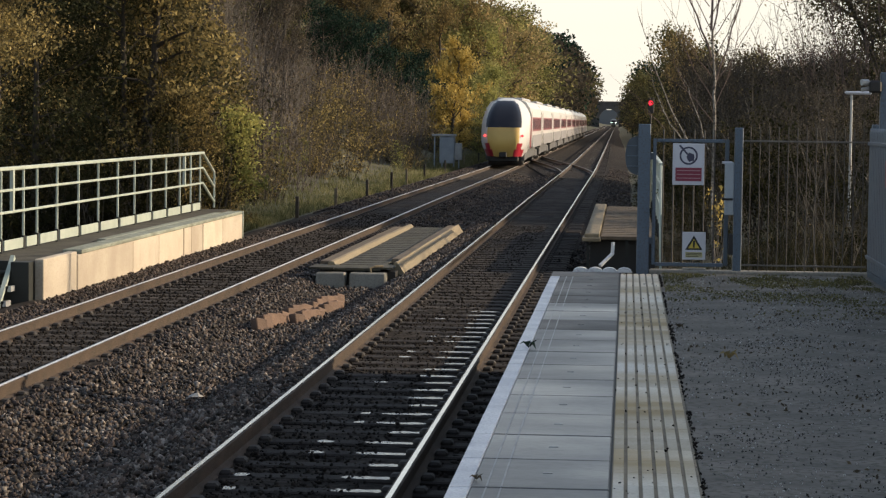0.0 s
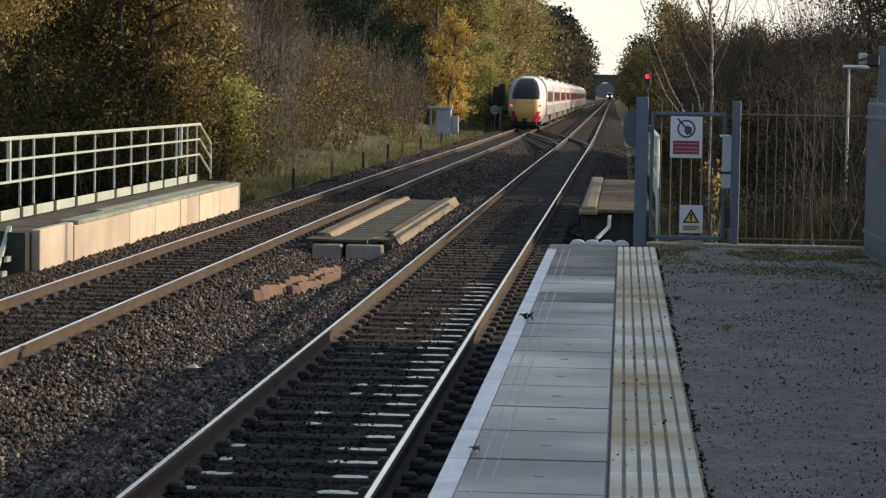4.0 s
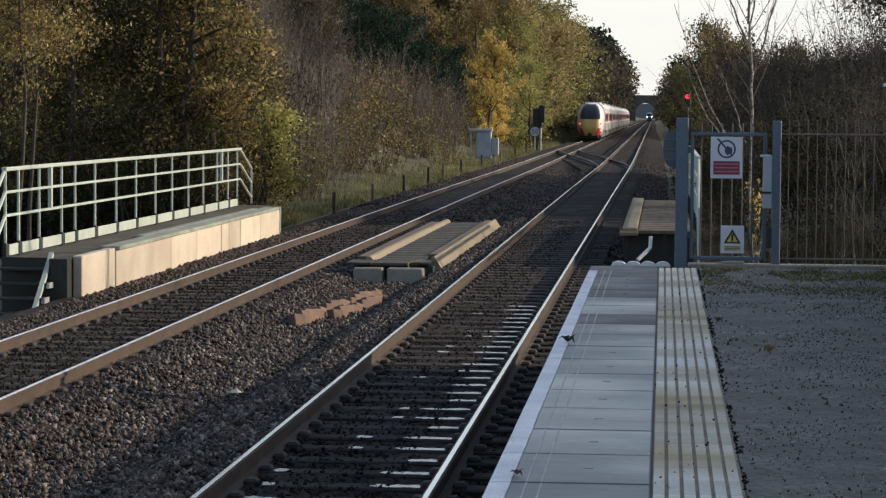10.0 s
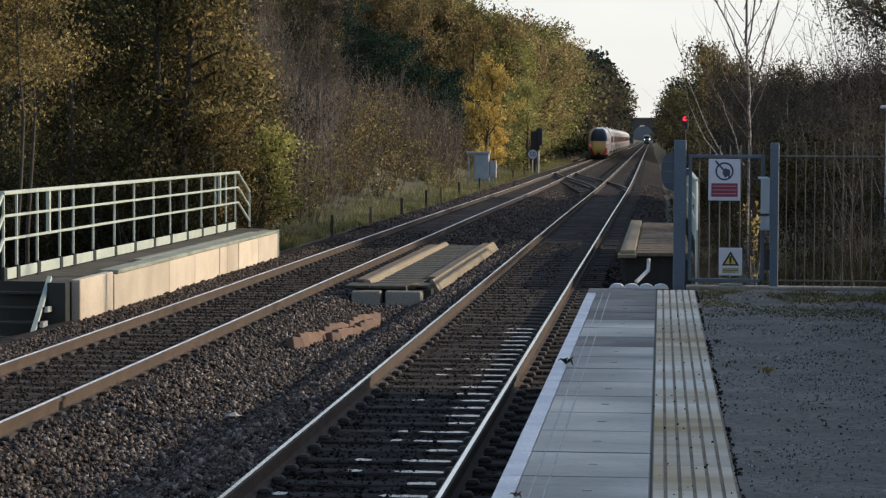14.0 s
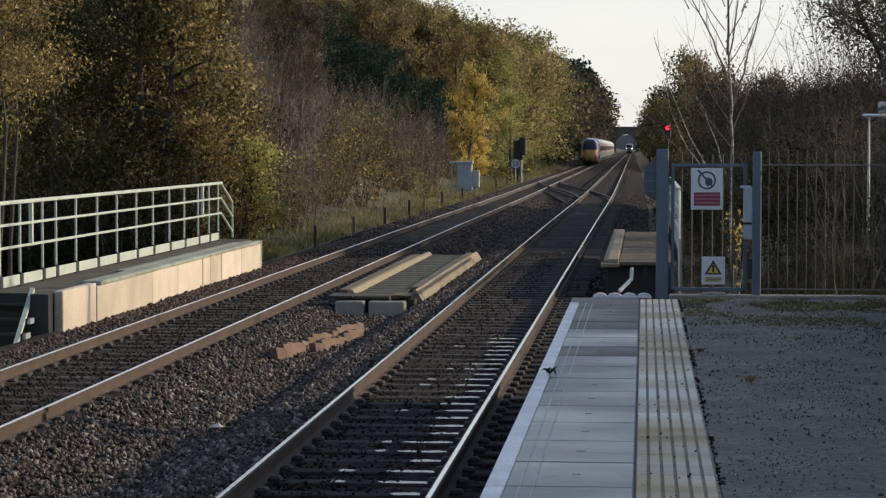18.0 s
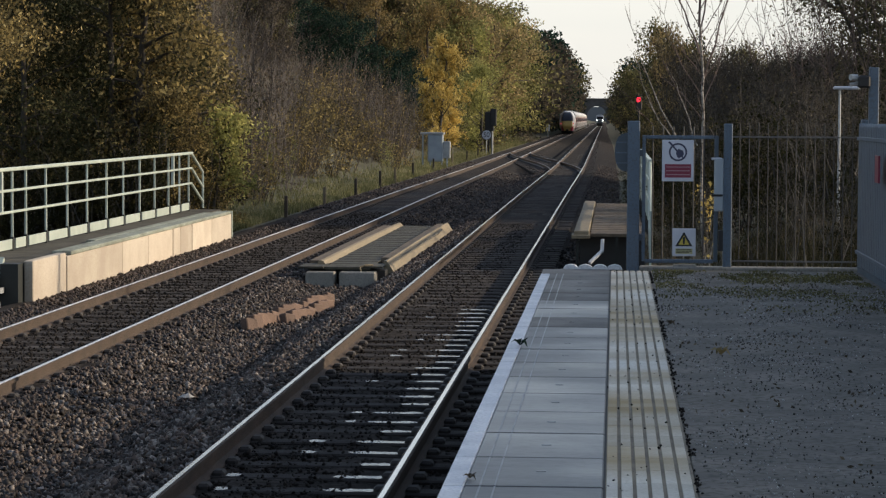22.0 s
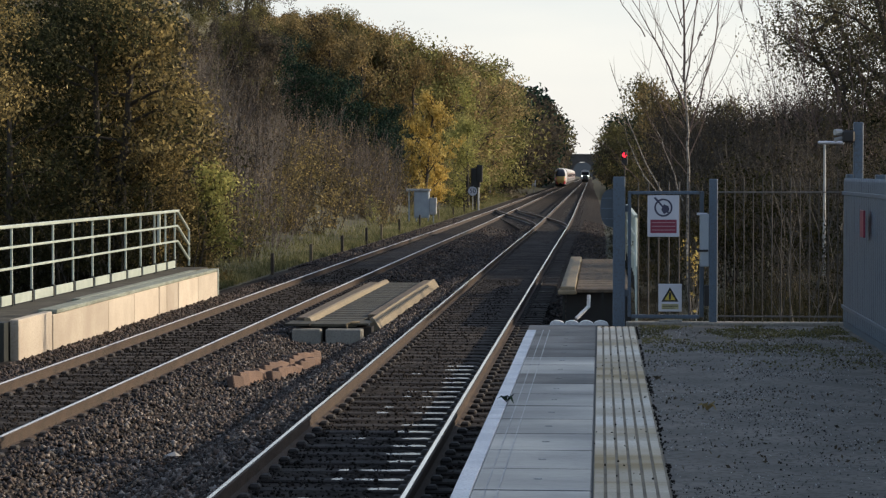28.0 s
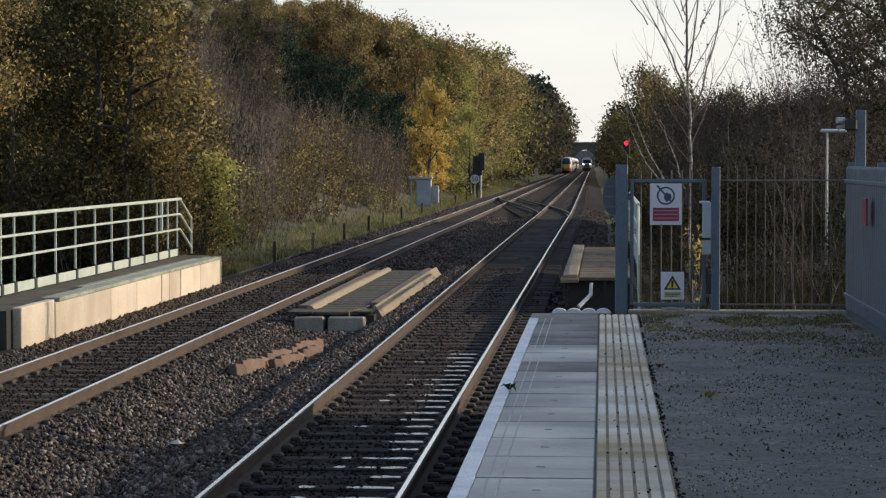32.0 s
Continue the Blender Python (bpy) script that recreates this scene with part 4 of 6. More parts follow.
# ---- gate and fences ----
def make_gate():
    top, y = 0.915, 25.95
    g = thing("platform_gate", "blue painted steel gate at the platform end", "gate", (0, y, top))
    for name, x0, x1, h in (("post", 0.13, 0.262, 1.575), ("post", 1.15, 1.24, 1.55)):
        part(name, Build().box(x0, x1, -0.05, 0.05, -0.3, h, 0, 0.008), M["blue_steel"], g)
    part("stile", Build().box(0.288, 0.325, -0.02, 0.03, 0.08, 1.422, 0, 0.006), M["blue_steel"], g)
    part("stile", Build().box(1.05, 1.095, -0.02, 0.03, 0.08, 1.422, 0, 0.006), M["blue_dark"], g)
    part("top_rail", Build().box(0.325, 1.05, -0.015, 0.025, 1.385, 1.422, 0, 0.006), M["blue_steel"], g)
    part("bottom_rail", Build().box(0.325, 1.05, -0.015, 0.025, 0.065, 0.105, 0, 0.006), M["blue_steel"], g)
    for k in range(6):
        x = 0.40 + k * 0.108
        part("bar", Build().tube([(x, 0.0, 0.1), (x, 0.0, 1.52)], 0.009, 6), M["fence_dark"], g)
    for h in (0.3, 1.2):
        part("hinge", Build().box(0.255, 0.30, -0.03, 0.03, h, h + 0.07, 0, 0.004), M["blue_dark"], g)
    lock = part("lock_box", Build().box(1.05, 1.15, -0.05, 0.04, 0.62, 1.18, 0, 0.01), M["cabinet_grey"], g)
    part("handle", Build().tube([(1.02, -0.06, 0.79), (1.14, -0.06, 0.79)], 0.012, 6), M["black"], lock, "black lever")
    part("keeper", Build().box(1.10, 1.16, -0.04, 0.04, 0.2, 0.42, 0, 0.006), M["black"], g)
    part("strap", Build().box(1.02, 1.13, -0.03, 0.0, 1.165, 1.19, 0, 0.004), M["sign_white"], g)
    fan = Build()
    pts = [(0.13, 1.03), (0.13, 1.45)] + [(0.13 - 0.135 * math.sin(a * math.pi / 10) ** 0.6, 1.24 + 0.20 * math.cos(a * math.pi / 10)) for a in range(1, 10)]
    n = len(pts)
    fan.add([(x, -0.01, h) for x, h in pts] + [(x, 0.02, h) for x, h in pts], [tuple(range(n)), tuple(range(n, 2 * n))] + [(i, (i + 1) % n, (i + 1) % n + n, i + n) for i in range(n)])
    f = part("side_guard", fan, M["blue_dark"], g, "rounded blue anti-climb plate")
    for k in range(3):
        part("rib", Build().box(0.01, 0.13, -0.025, -0.01, 1.12 + 0.11 * k, 1.132 + 0.11 * k), M["blue_steel"], f)
    # prohibition sign
    s = part("notice", Build().box(0.497, 0.832, -0.035, -0.022, 0.935, 1.375, 0, 0.004), M["sign_white"], g, "white and red no-entry notice")
    ring = Build()
    cx, cz, R, r = 0.665, 1.245, 0.097, 0.078
    k = 28
    v = []
    for i in range(k):
        a = 2 * math.pi * i / k
        v += [(cx + R * math.cos(a), -0.0375, cz + R * math.sin(a)), (cx + r * math.cos(a), -0.0375, cz + r * math.sin(a)), (cx + R * math.cos(a), -0.036, cz + R * math.sin(a)), (cx + r * math.cos(a), -0.036, cz + r * math.sin(a))]
    ring.add(v, [(4 * i, 4 * i + 1, (4 * i + 5) % (4 * k), (4 * i + 4) % (4 * k)) for i in range(k)])
    part("ring", ring, M["sign_blue"], s, "dark prohibition ring")
    part("bar", Build().add([(cx - 0.105, -0.0378, cz + 0.105), (cx - 0.085, -0.0378, cz + 0.115), (cx + 0.062, -0.0378, cz - 0.055), (cx + 0.05, -0.0378, cz - 0.066)], [(0, 1, 2, 3)]), M["sign_blue"], s)
    hand = Build()
    hand.add([(cx + 0.02 + 0.042 * math.cos(a * 0.6283), -0.0376, cz - 0.015 + (0.055 if a % 2 else 0.04) * math.sin(a * 0.6283)) for a in range(10)], [tuple(range(10))])
    part("pictogram", hand, M["sign_blue"], s)
    p = part("red_panel", Build().box(0.528, 0.805, -0.038, -0.0355, 0.975, 1.118), M["sign_red"], s, "red panel")
    for k in range(3):
        part("text_bar", Build().box(0.54, 0.793, -0.040, -0.0384, 1.003 + 0.04 * k, 1.012 + 0.04 * k), M["cream_bar"], s)
    # warning sign
    s = part("warning_plate", Build().box(0.615, 0.862, -0.035, -0.022, 0.14, 0.435, 0, 0.004), M["sign_white"], g, "white plate with yellow warning triangle")
    part("triangle", Build().add([(0.645, -0.0375, 0.245), (0.83, -0.0375, 0.245), (0.737, -0.0375, 0.40)], [(0, 1, 2)]), M["black"], s)
    part("triangle_face", Build().add([(0.679, -0.039, 0.263), (0.796, -0.039, 0.263), (0.737, -0.039, 0.362)], [(0, 1, 2)]), M["sign_yellow"], s)
    part("mark", Build().add([(0.727, -0.0402, 0.268), (0.745, -0.0402, 0.268), (0.752, -0.0402, 0.345), (0.725, -0.0402, 0.345)], [(0, 1, 2, 3)]), M["black"], s)
    part("text_panel", Build().box(0.648, 0.829, -0.038, -0.0355, 0.165, 0.222), M["sign_cream"], s, "pale yellow text panel")
    for k in range(3):
        part("text_bar", Build().box(0.658, 0.819 - 0.03 * (k == 0), -0.0395, -0.0384, 0.174 + 0.016 * k, 0.181 + 0.016 * k), M["black"], s)
    part("foot_block", Build().box(0.62, 0.87, -0.04, 0.06, -0.06, 0.05, 0, 0.01), M["concrete"], g)


def make_fences():
    top, y = 0.915, 25.97
    g = thing("end_fence", "thin dark blue steel fence across the platform end", "fence", (0, y, top))
    part("top_rail", Build().box(1.245, 2.56, -0.01, 0.01, 1.40, 1.418, 0, 0.003), M["fence_rail"], g)
    part("bottom_rail", Build().box(1.245, 2.56, -0.01, 0.01, 0.08, 0.098, 0, 0.003), M["fence_rail"], g)
    for k in range(13):
        x = 1.32 + k * 0.099
        part("pale", Build().box(x - 0.0055, x + 0.0055, -0.0055, 0.0055, 0.02, 1.56, 0, 0.003), M["fence_dark"], g)
    solid("fence_kerb", Build().box(0.27, 2.6, 25.84, 26.06, 0.7, 0.945, 0, 0.012), M["concrete"], "pale concrete kerb under the end fence", "kerb", kind="structure")
    g = thing("side_fence", "tall blue steel palisade fence beside the platform", "fence", (2.58, 0, top))
    k, yy = 0, 25.9
    while yy > 8:
        part("pale", Build().add([(-0.012, yy - 0.071, 0.06), (-0.012, yy + 0.071, 0.06), (-0.012, yy + 0.071, 1.52), (-0.012, yy, 1.56), (-0.012, yy - 0.071, 1.52), (0.012, yy - 0.071, 0.06), (0.012, yy + 0.071, 0.06), (0.012, yy + 0.071, 1.52), (0.012, yy, 1.56), (0.012, yy - 0.071, 1.52)],
                                  [(0, 1, 2, 3, 4), (9, 8, 7, 6, 5), (0, 5, 6, 1), (1, 6, 7, 2), (2, 7, 8, 3), (3, 8, 9, 4), (4, 9, 5, 0)]), M["blue_steel"], g)
        yy -= 0.16
    for h in (0.2, 1.40):
        part("rail", Build().box(-0.03, -0.013, 8, 26, h - 0.02, h + 0.02, 0, 0.004), M["blue_steel"], g)
    for yy in (26.0, 23.25, 20.5, 17.75, 15.0):
        part("post", Build().box(0.014, 0.114, yy - 0.05, yy + 0.05, -0.2, 1.6, 0, 0.008), M["blue_steel"], g)
    part("base_plate", Build().box(-0.02, 0.02, 8, 25.9, -0.02, 0.056), M["blue_dark"], g)
    part("small_notice", Build().box(-0.09, -0.07, 23.3, 23.62, 1.0, 1.26, 0, 0.003), M["sign_red"], g, "small faded red notice")
    c = thing("camera_post", "blue steel post with a black sensor on top", "post", (2.69, 25.7, top))
    part("post", Build().box(-0.05, 0.05, -0.05, 0.05, 0.0, 2.145, 0, 0.008), M["blue_steel"], c)
    h = part("sensor", Build().box(-0.17, -0.04, -0.09, 0.05, 1.93, 2.06, 0, 0.02), M["black"], c, "black sensor housing")
    part("lens", Build().tube([(-0.18, -0.02, 2.04), (-0.25, -0.05, 2.04)], 0.035, 8), M["galv"], h)
    part("bracket", Build().tube([(-0.17, -0.02, 1.98), (-0.25, -0.03, 1.96)], 0.022, 6), M["galv"], h)
    l = thing("lamp_post", "slim grey lamp post with a small arm lantern", "street lamp", (4.1, 45, 0.3))
    part("column", Build().tube([(0, 0, -0.3), (0, 0, 1.2), (0, 0, 2.75)], [0.032, 0.028, 0.022], 8), M["galv"], l)
    part("lantern", Build().box(-0.12, 0.36, -0.07, 0.07, 2.74, 2.80, 0, 0.02), M["sign_white"], l, "flat pale lantern")


# ---- lineside things ----
def make_lineside():
    c = thing("equipment_cabinet", "grey steel lineside equipment cabinet on legs", "cabinet", (-10.5, 144, ground_z(-10.5, 144)))
    part("body", Build().box(-0.55, 0.35, -0.3, 0.3, 0.35, 1.95, 0, 0.03), M["cabinet_grey"], c)
    part("door", Build().box(-0.5, 0.3, -0.33, -0.3, 0.42, 1.85, 0, 0.01), M["cabinet_grey"], c)
    part("roof", Build().box(-1.0, 0.42, -0.4, 0.4, 1.95, 2.08, 0, 0.02), M["galv"], c, "pale overhanging roof")
    part("side_box", Build().box(0.37, 0.78, -0.25, 0.2, 0.55, 1.55, 0, 0.02), M["galv"], c, "paler side box")
    for x in (-0.85, -0.4, 0.3, 0.6):
        part("leg", Build().box(x - 0.04, x + 0.04, -0.2, -0.12, -0.2, 0.6 if x > -0.6 else 1.95), M["cabinet_grey"], c)
    s = thing("signal_post", "black colour light signal with its back hood", "signal", (-9.85, 196, ground_z(-9.85, 196)))
    part("post", Build().tube([(0, 0, 0), (0, 0, 3.0)], 0.085, 8), M["galv"], s)
    part("head", Build().box(-0.60, 0.16, -0.2, 0.2, 1.9, 3.45, 0, 0.06), M["black"], s)
    part("hood", Build().box(-0.14, 0.36, -0.34, -0.21, 2.3, 3.7, 0, 0.05), M["black"], s)
    part("ladder", Build().box(-0.34, -0.22, 0.0, 0.1, 0.1, 2.1), M["black"], s)
    b = thing("speed_sign", "round white speed sign reading 50", "sign", (-10.2, 194, ground_z(-10.2, 194)))
    part("pole", Build().tube([(0, 0, 0), (0, 0, 1.3)], 0.04, 6), M["galv"], b)
    disc = part("disc", Build().tube([(0, -0.06, 1.6), (0, -0.09, 1.6)], 0.42, 24), M["black"], b)
    part("face", Build().tube([(0, -0.095, 1.6), (0, -0.10, 1.6)], 0.37, 24), M["sign_white"], disc)
    cu = bpy.data.curves.new("figures", "FONT")
    cu.body, cu.size, cu.align_x, cu.align_y, cu.extrude = "50", 0.52, "CENTER", "CENTER", 0.004
    cu.materials.append(M["black"])
    t = new("figures", cu)
    t.parent, t.location, t.rotation_euler = disc, (0, -0.112, 1.6), (radians(90), 0, 0)
    r = thing("red_signal", "lineside signal showing a red light", "signal", (1.95, 200, ground_z(1.95, 200)))
    part("post", Build().tube([(0, 0, 0), (0, 0, 3.4)], 0.07, 8), M["black"], r)
    h = part("head", Build().box(-0.25, 0.25, -0.15, 0.15, 3.0, 4.3, 0, 0.05), M["black"], r)
    part("lamp", Build().tube([(-0.02, -0.16, 3.85), (-0.02, -0.18, 3.85)], 0.19, 16), M["red_lamp"], h, "glowing red lamp")
    k = 0
    for x, y, hh in ((-9.5, 70, 0.55), (-9.45, 79, 0.55), (-9.6, 90, 0.55), (-9.75, 101, 0.6), (-9.85, 109, 0.6), (-9.95, 120, 0.6), (-9.9, 133, 0.6), (-10, 150, 0.6), (-10.0, 165, 0.6), (-10.1, 180, 0.6)):
        z = ground_z(x, y)
        p = thing("marker_post", "short weathered timber marker post in the grass", "post", (x, y, z), group="verge posts")
        part("post", Build().box(-0.05, 0.05, -0.05, 0.05, -0.1, hh + 0.12, 0, 0.012), M["timber_pale"] if k % 3 == 1 else M["bark"], p)
        k += 1
    for x, y, z, s in ((-4.42, 24.9, -0.40, 0.085), (-6.3, 28.0, -0.30, 0.10), (-8.3, 55.0, -0.32, 0.07)):
        b = Build()
        b.add([(s * math.cos(a) * (1 + 0.3 * math.sin(3 * a)), 0.7 * s * math.sin(a), 0) for a in (0, 1.1, 2.2, 3.1, 4.2, 5.3)] + [(0.2 * s, 0, 0.5 * s), (-0.4 * s, 0.1 * s, 0.3 * s)], [(0, 1, 6), (1, 2, 7, 6), (2, 3, 7), (3, 4, 7), (4, 5, 6, 7), (5, 0, 6)])
        solid("pale_stone", b, M["chip"], "pale broken stone lying on the ballast", "stone", at=(x, y, z))
    p = thing("lineside_box", "small pale lineside box on a post", "box", (-10.4, 380, ground_z(-10.4, 380)))
    part("post", Build().tube([(0, 0, 0), (0, 0, 1.1)], 0.07, 6), M["galv"], p)
    part("case", Build().box(-0.3, 0.3, -0.2, 0.2, 1.0, 2.0, 0, 0.03), M["sign_white"], p)
    # cut branches heaped on the verge
    rb = np.random.default_rng(17)
    b = Build()
    for k in range(46):
        x, yy = rb.normal(0, 0.75), rb.normal(0, 0.9)
        h = 0.75 * math.exp(-(x * x + yy * yy) / 1.4)
        limb(b, rb, (x, yy, h * rb.uniform(0, 1)), (rb.normal(0, 1), rb.normal(0, 1), 0.25), rb.uniform(0.6, 1.4), 0.045, 3, 0.2, 5)
    solid("branch_heap", b, M["timber_pale"], "heap of pale cut branches on the grass verge", "branches", at=(-10.3, 290, ground_z(-10.3, 290)))
    # overbridge far down the line
    b, x0, yb = Build(), -9.6 + 0.0, 1300
    R, spring, deck, base = 5.2, 2.2, 10.6, -4.0
    arch = [(R * math.cos(math.pi * i / 16), spring + R * math.sin(math.pi * i / 16)) for i in range(17)]
    v, f = [], []
    for yy in (yb, yb + 9):
        v += [(x0 + x, yy, z) for x, z in arch] + [(x0 + x, yy, deck) for x, z in arch]
        v += [(x0 + R, yy, base), (x0 + 40, yy, base), (x0 + 40, yy, deck), (x0 - R, yy, base), (x0 - 40, yy, base), (x0 - 40, yy, deck)]
    for o in (0, 40):
        f += [(o + i, o + i + 1, o + i + 18, o + i + 17) for i in range(16)]
        f += [(o + 34, o + 35, o + 36, o + 17, o + 0), (o + 37, o + 16, o + 33, o + 39, o + 38)]
    f += [(i, i + 1, i + 41, i + 40) for i in range(16)]
    f += [(0, 40, 74, 34), (16, 37, 77, 56), (36, 39, 79, 76)]
    br = thing("overbridge", "dark arched brick road bridge over the line", "bridge")
    part("arch_wall", b.add(v, f), M["bridge_brick"], br)
    part("parapet", Build().box(x0 - 40, x0 + 40, yb - 0.3, yb + 0.1, deck, deck + 1.0, 0, 0.1), M["bridge_brick"], br)
    v = []
    for i in range(61):
        x = -900 + 30 * i
        v += [(x, 2600, -15), (x, 2600 + 0.2 * abs(x), 13 + 5 * noise.noise((x * 0.01, 0, 0)))]
    solid("backdrop", Build().add(v, [(2 * i, 2 * i + 2, 2 * i + 3, 2 * i + 1) for i in range(60)]), M["haze"], "pale hazy woodland beyond the bridge", "distance", kind="structure")


# ---- trains ----
SECTION = [(1.18, 0.92), (1.31, 1.12), (1.36, 1.7), (1.36, 2.75), (1.27, 3.3), (1.02, 3.66), (0.55, 3.82), (0.0, 3.86)]
SECTION = SECTION + [(-x, z) for x, z in SECTION[-2::-1]]


NOSE = [(0.55, 0.30, 1.02), (0.95, 0.06, 1.2), (1.3, 0.0, 1.33), (1.7, 0.03, 1.36), (2.18, 0.14, 1.36), (2.6, 0.60, 1.355), (3.0, 1.15, 1.25), (3.3, 1.65, 1.11), (3.55, 2.15, 0.92), (3.7, 2.65, 0.74), (3.8, 3.2, 0.54), (3.85, 3.9, 0.35)]
ROUND = [0.1, 0.3, 0.44, 0.52, 0.60, 0.68, 0.76, 0.86, 0.93, 0.98, 1]
ROUND = [-a for a in ROUND[::-1]] + ROUND
PANEL_EDGE = [0.45, 0.53, 0.61, 0.61]               # half widths of the yellow panel from the floor up
SCREEN_EDGE = [0.69, 0.69, 0.69, 0.69, 0.61]        # and of the windscreen above it


def nose(car, length):
    """The rounded cab end: level outlines from floor to roof, split by colour."""
    grid = []
    for z, u, w in NOSE:
        row = [(w * (1 if abs(s) == 1 else abs(s) ** 0.8) * (1 if s > 0 else -1), u + (1.5 + 0.45 * z) * abs(s) ** 5, z) for s in ROUND]
        grid.append([(-w, 6.0, z)] + row + [(w, 6.0, z)])
    n = len(grid[0])
    sets = {"shell": Build(), "end_panel": Build(), "windscreen": Build(), "red_fairing": Build(), "red_fairing_b": Build()}
    for i in range(len(grid) - 1):
        for j in range(n - 1):
            quad = [grid[i][j], grid[i][j + 1], grid[i + 1][j + 1], grid[i + 1][j]]
            s = 0 if j in (0, n - 2) else abs((ROUND[j - 1] + ROUND[j]) / 2)
            key = "shell"
            if 0 < j < n - 2:
                if i < 4 and s < PANEL_EDGE[i]:
                    key = "end_panel"
                elif 4 <= i < 9 and s < SCREEN_EDGE[i - 4]:
                    key = "windscreen"
                elif i < 2 and s < (0.94, 0.77)[i]:
                    key = "red_fairing" if j < n / 2 else "red_fairing_b"
            sets[key].add(quad, [(0, 1, 2, 3)])
    top = grid[-1]
    sets["shell"].add(top, [tuple(range(n))])
    for key, m, lab in (("shell", "train_white", "white rounded cab shell"), ("end_panel", "train_yellow", "yellow end panel"), ("windscreen", "train_glass", "black curved windscreen"), ("red_fairing", "train_red", "red corner fairing"), ("red_fairing_b", "train_red", "red corner fairing")):
        part(key[:11], sets[key], M[m], car, lab, smooth=True)


def carriage(train, y0, length, cab, cols):
    side, band, glass, lower = cols
    b = Build()
    front = y0 + (6.0 if cab else 0.0)
    n = len(SECTION)
    v = [(x, yy, z) for yy in (front, y0 + length) for x, z in SECTION]
    f = [(j, j + 1, n + j + 1, n + j) for j in range(n - 1)] + [tuple(range(n)), tuple(range(n, 2 * n))[::-1], (0, n, 2 * n - 1, n - 1)]
    car = part("carriage", b.add(v, f), [side], train)
    start = y0 + (6.4 if cab else 1.3)
    for s in (-1, 1):
        x = s * 1.372
        part("window_band", Build().box(min(x, x - s * 0.02), max(x, x - s * 0.02), start, y0 + length - 1.2, 1.95, 2.78), band, car, "dark maroon window band")
        part("lower_panel", Build().box(min(x, x + s * 0.034), max(x, x + s * 0.034), start + 1.2, y0 + length - 1.8, 1.0, 1.72, 0, 0.002), M["train_silver"] if cab or length > 25 else lower, car, "grey lower side panel")
        yy = start + 0.3
        k = 0
        while yy < y0 + length - 3.0:
            xx = s * 1.378
            part("window", Build().box(min(xx, xx - s * 0.01), max(xx, xx - s * 0.01), yy, yy + 1.2, 2.06, 2.68, 0, 0.003), glass, car)
            yy += 2.0
        for yy in (start - 0.2, y0 + length - 1.6):
            part("door", Build().box(min(x, x + s * 0.012), max(x, x + s * 0.012), yy, yy + 1.15, 1.05, 3.1, 0, 0.004), side, car, "pale sliding door")
    part("roof_pack", Build().box(-0.75, 0.75, y0 + 8, y0 + length - 5, 3.76, 3.93, 0, 0.05), M["roof_grey"], car)
    part("underframe", Build().box(-1.1, 1.1, y0 + (5.6 if cab else 5), y0 + length - 5, 0.35, 0.93, 0, 0.05), M["train_grey"], car, "dark underframe boxes")
    for yy in (y0 + 4.3, y0 + length - 4.0):
        bg = Build().box(-1.12, 1.12, yy - 1.6, yy + 1.6, 0.3, 0.75, 0, 0.05)
        for a in (-1.3, 1.3):
            bg.tube([(-0.95, yy + a, 0.46), (0.95, yy + a, 0.46)], 0.46, 14)
        part("bogie", bg, M["train_grey"], car, "dark bogie with wheels")
    part("gangway", Build().box(-0.8, 0.8, y0 + length, y0 + length + 0.4, 0.9, 3.3), M["black"], car)
    return car


def make_express():
    """Pale express unit seen from its rear, leaving on the far track."""
    tr = thing("express_train", "white express train with maroon windows and yellow nose", "train")
    cols = (M["train_white"], M["train_maroon"], M["train_glass"], M["train_red"])
    for k in range(10):
        car = carriage(tr, 26.2 * k, 25.8, k == 0, cols)
        if k:
            continue
        nose(car, 6.0)
        for s in (-1, 1):
            part("red_flash", Build().add([(s * 1.372, 3.6, 1.0), (s * 1.38, 4.6, 1.0), (s * 1.385, 6.0, 2.75), (s * 1.385, 5.2, 2.75)], [(0, 1, 2, 3)]), M["train_red"], car, "red flash behind the cab")
            part("tail_light", Build().tube([(s * 1.06, 0.42, 1.72), (s * 1.06, 0.30, 1.72)], 0.075, 12), M["tail_lamp"], car, "glowing red tail light")
        part("coupler_cover", Build().box(-0.22, 0.22, -0.06, 0.2, 0.5, 0.8, 0, 0.05), M["black"], car)
        part("plough", Build().box(-0.85, 0.85, 0.45, 0.9, 0.25, 0.56, 0, 0.06), M["black"], car)
    return tr


def make_local():
    """The train that comes towards the station on the near track."""
    tr = thing("local_train", "grey-fronted approaching train with two bright headlights", "train")
    cols = (M["roof_grey"], M["train_glass"], M["train_glass"], M["train_grey"])
    for k in range(3):
        car = carriage(tr, 23.4 * k, 23.0, False, cols)
        if k:
            continue
        part("cab_front", Build().box(-1.3, 1.3, -0.25, 0.05, 0.95, 3.55, 0, 0.12), M["cab_pale"], car, "pale grey cab front")
        part("cab_window", Build().box(-1.1, 1.1, -0.28, -0.24, 2.25, 3.2, 0, 0.01), M["train_glass"], car)
        part("end_panel", Build().box(-0.75, 0.75, -0.28, -0.24, 1.0, 2.0, 0, 0.01), M["train_grey"], car)
        for s in (-1, 1):
            part("head_light", Build().tube([(s * 0.98, -0.28, 1.95), (s * 0.98, -0.34, 1.95)], 0.16, 14), M["head_lamp"], car, "bright white headlight")
    return tr


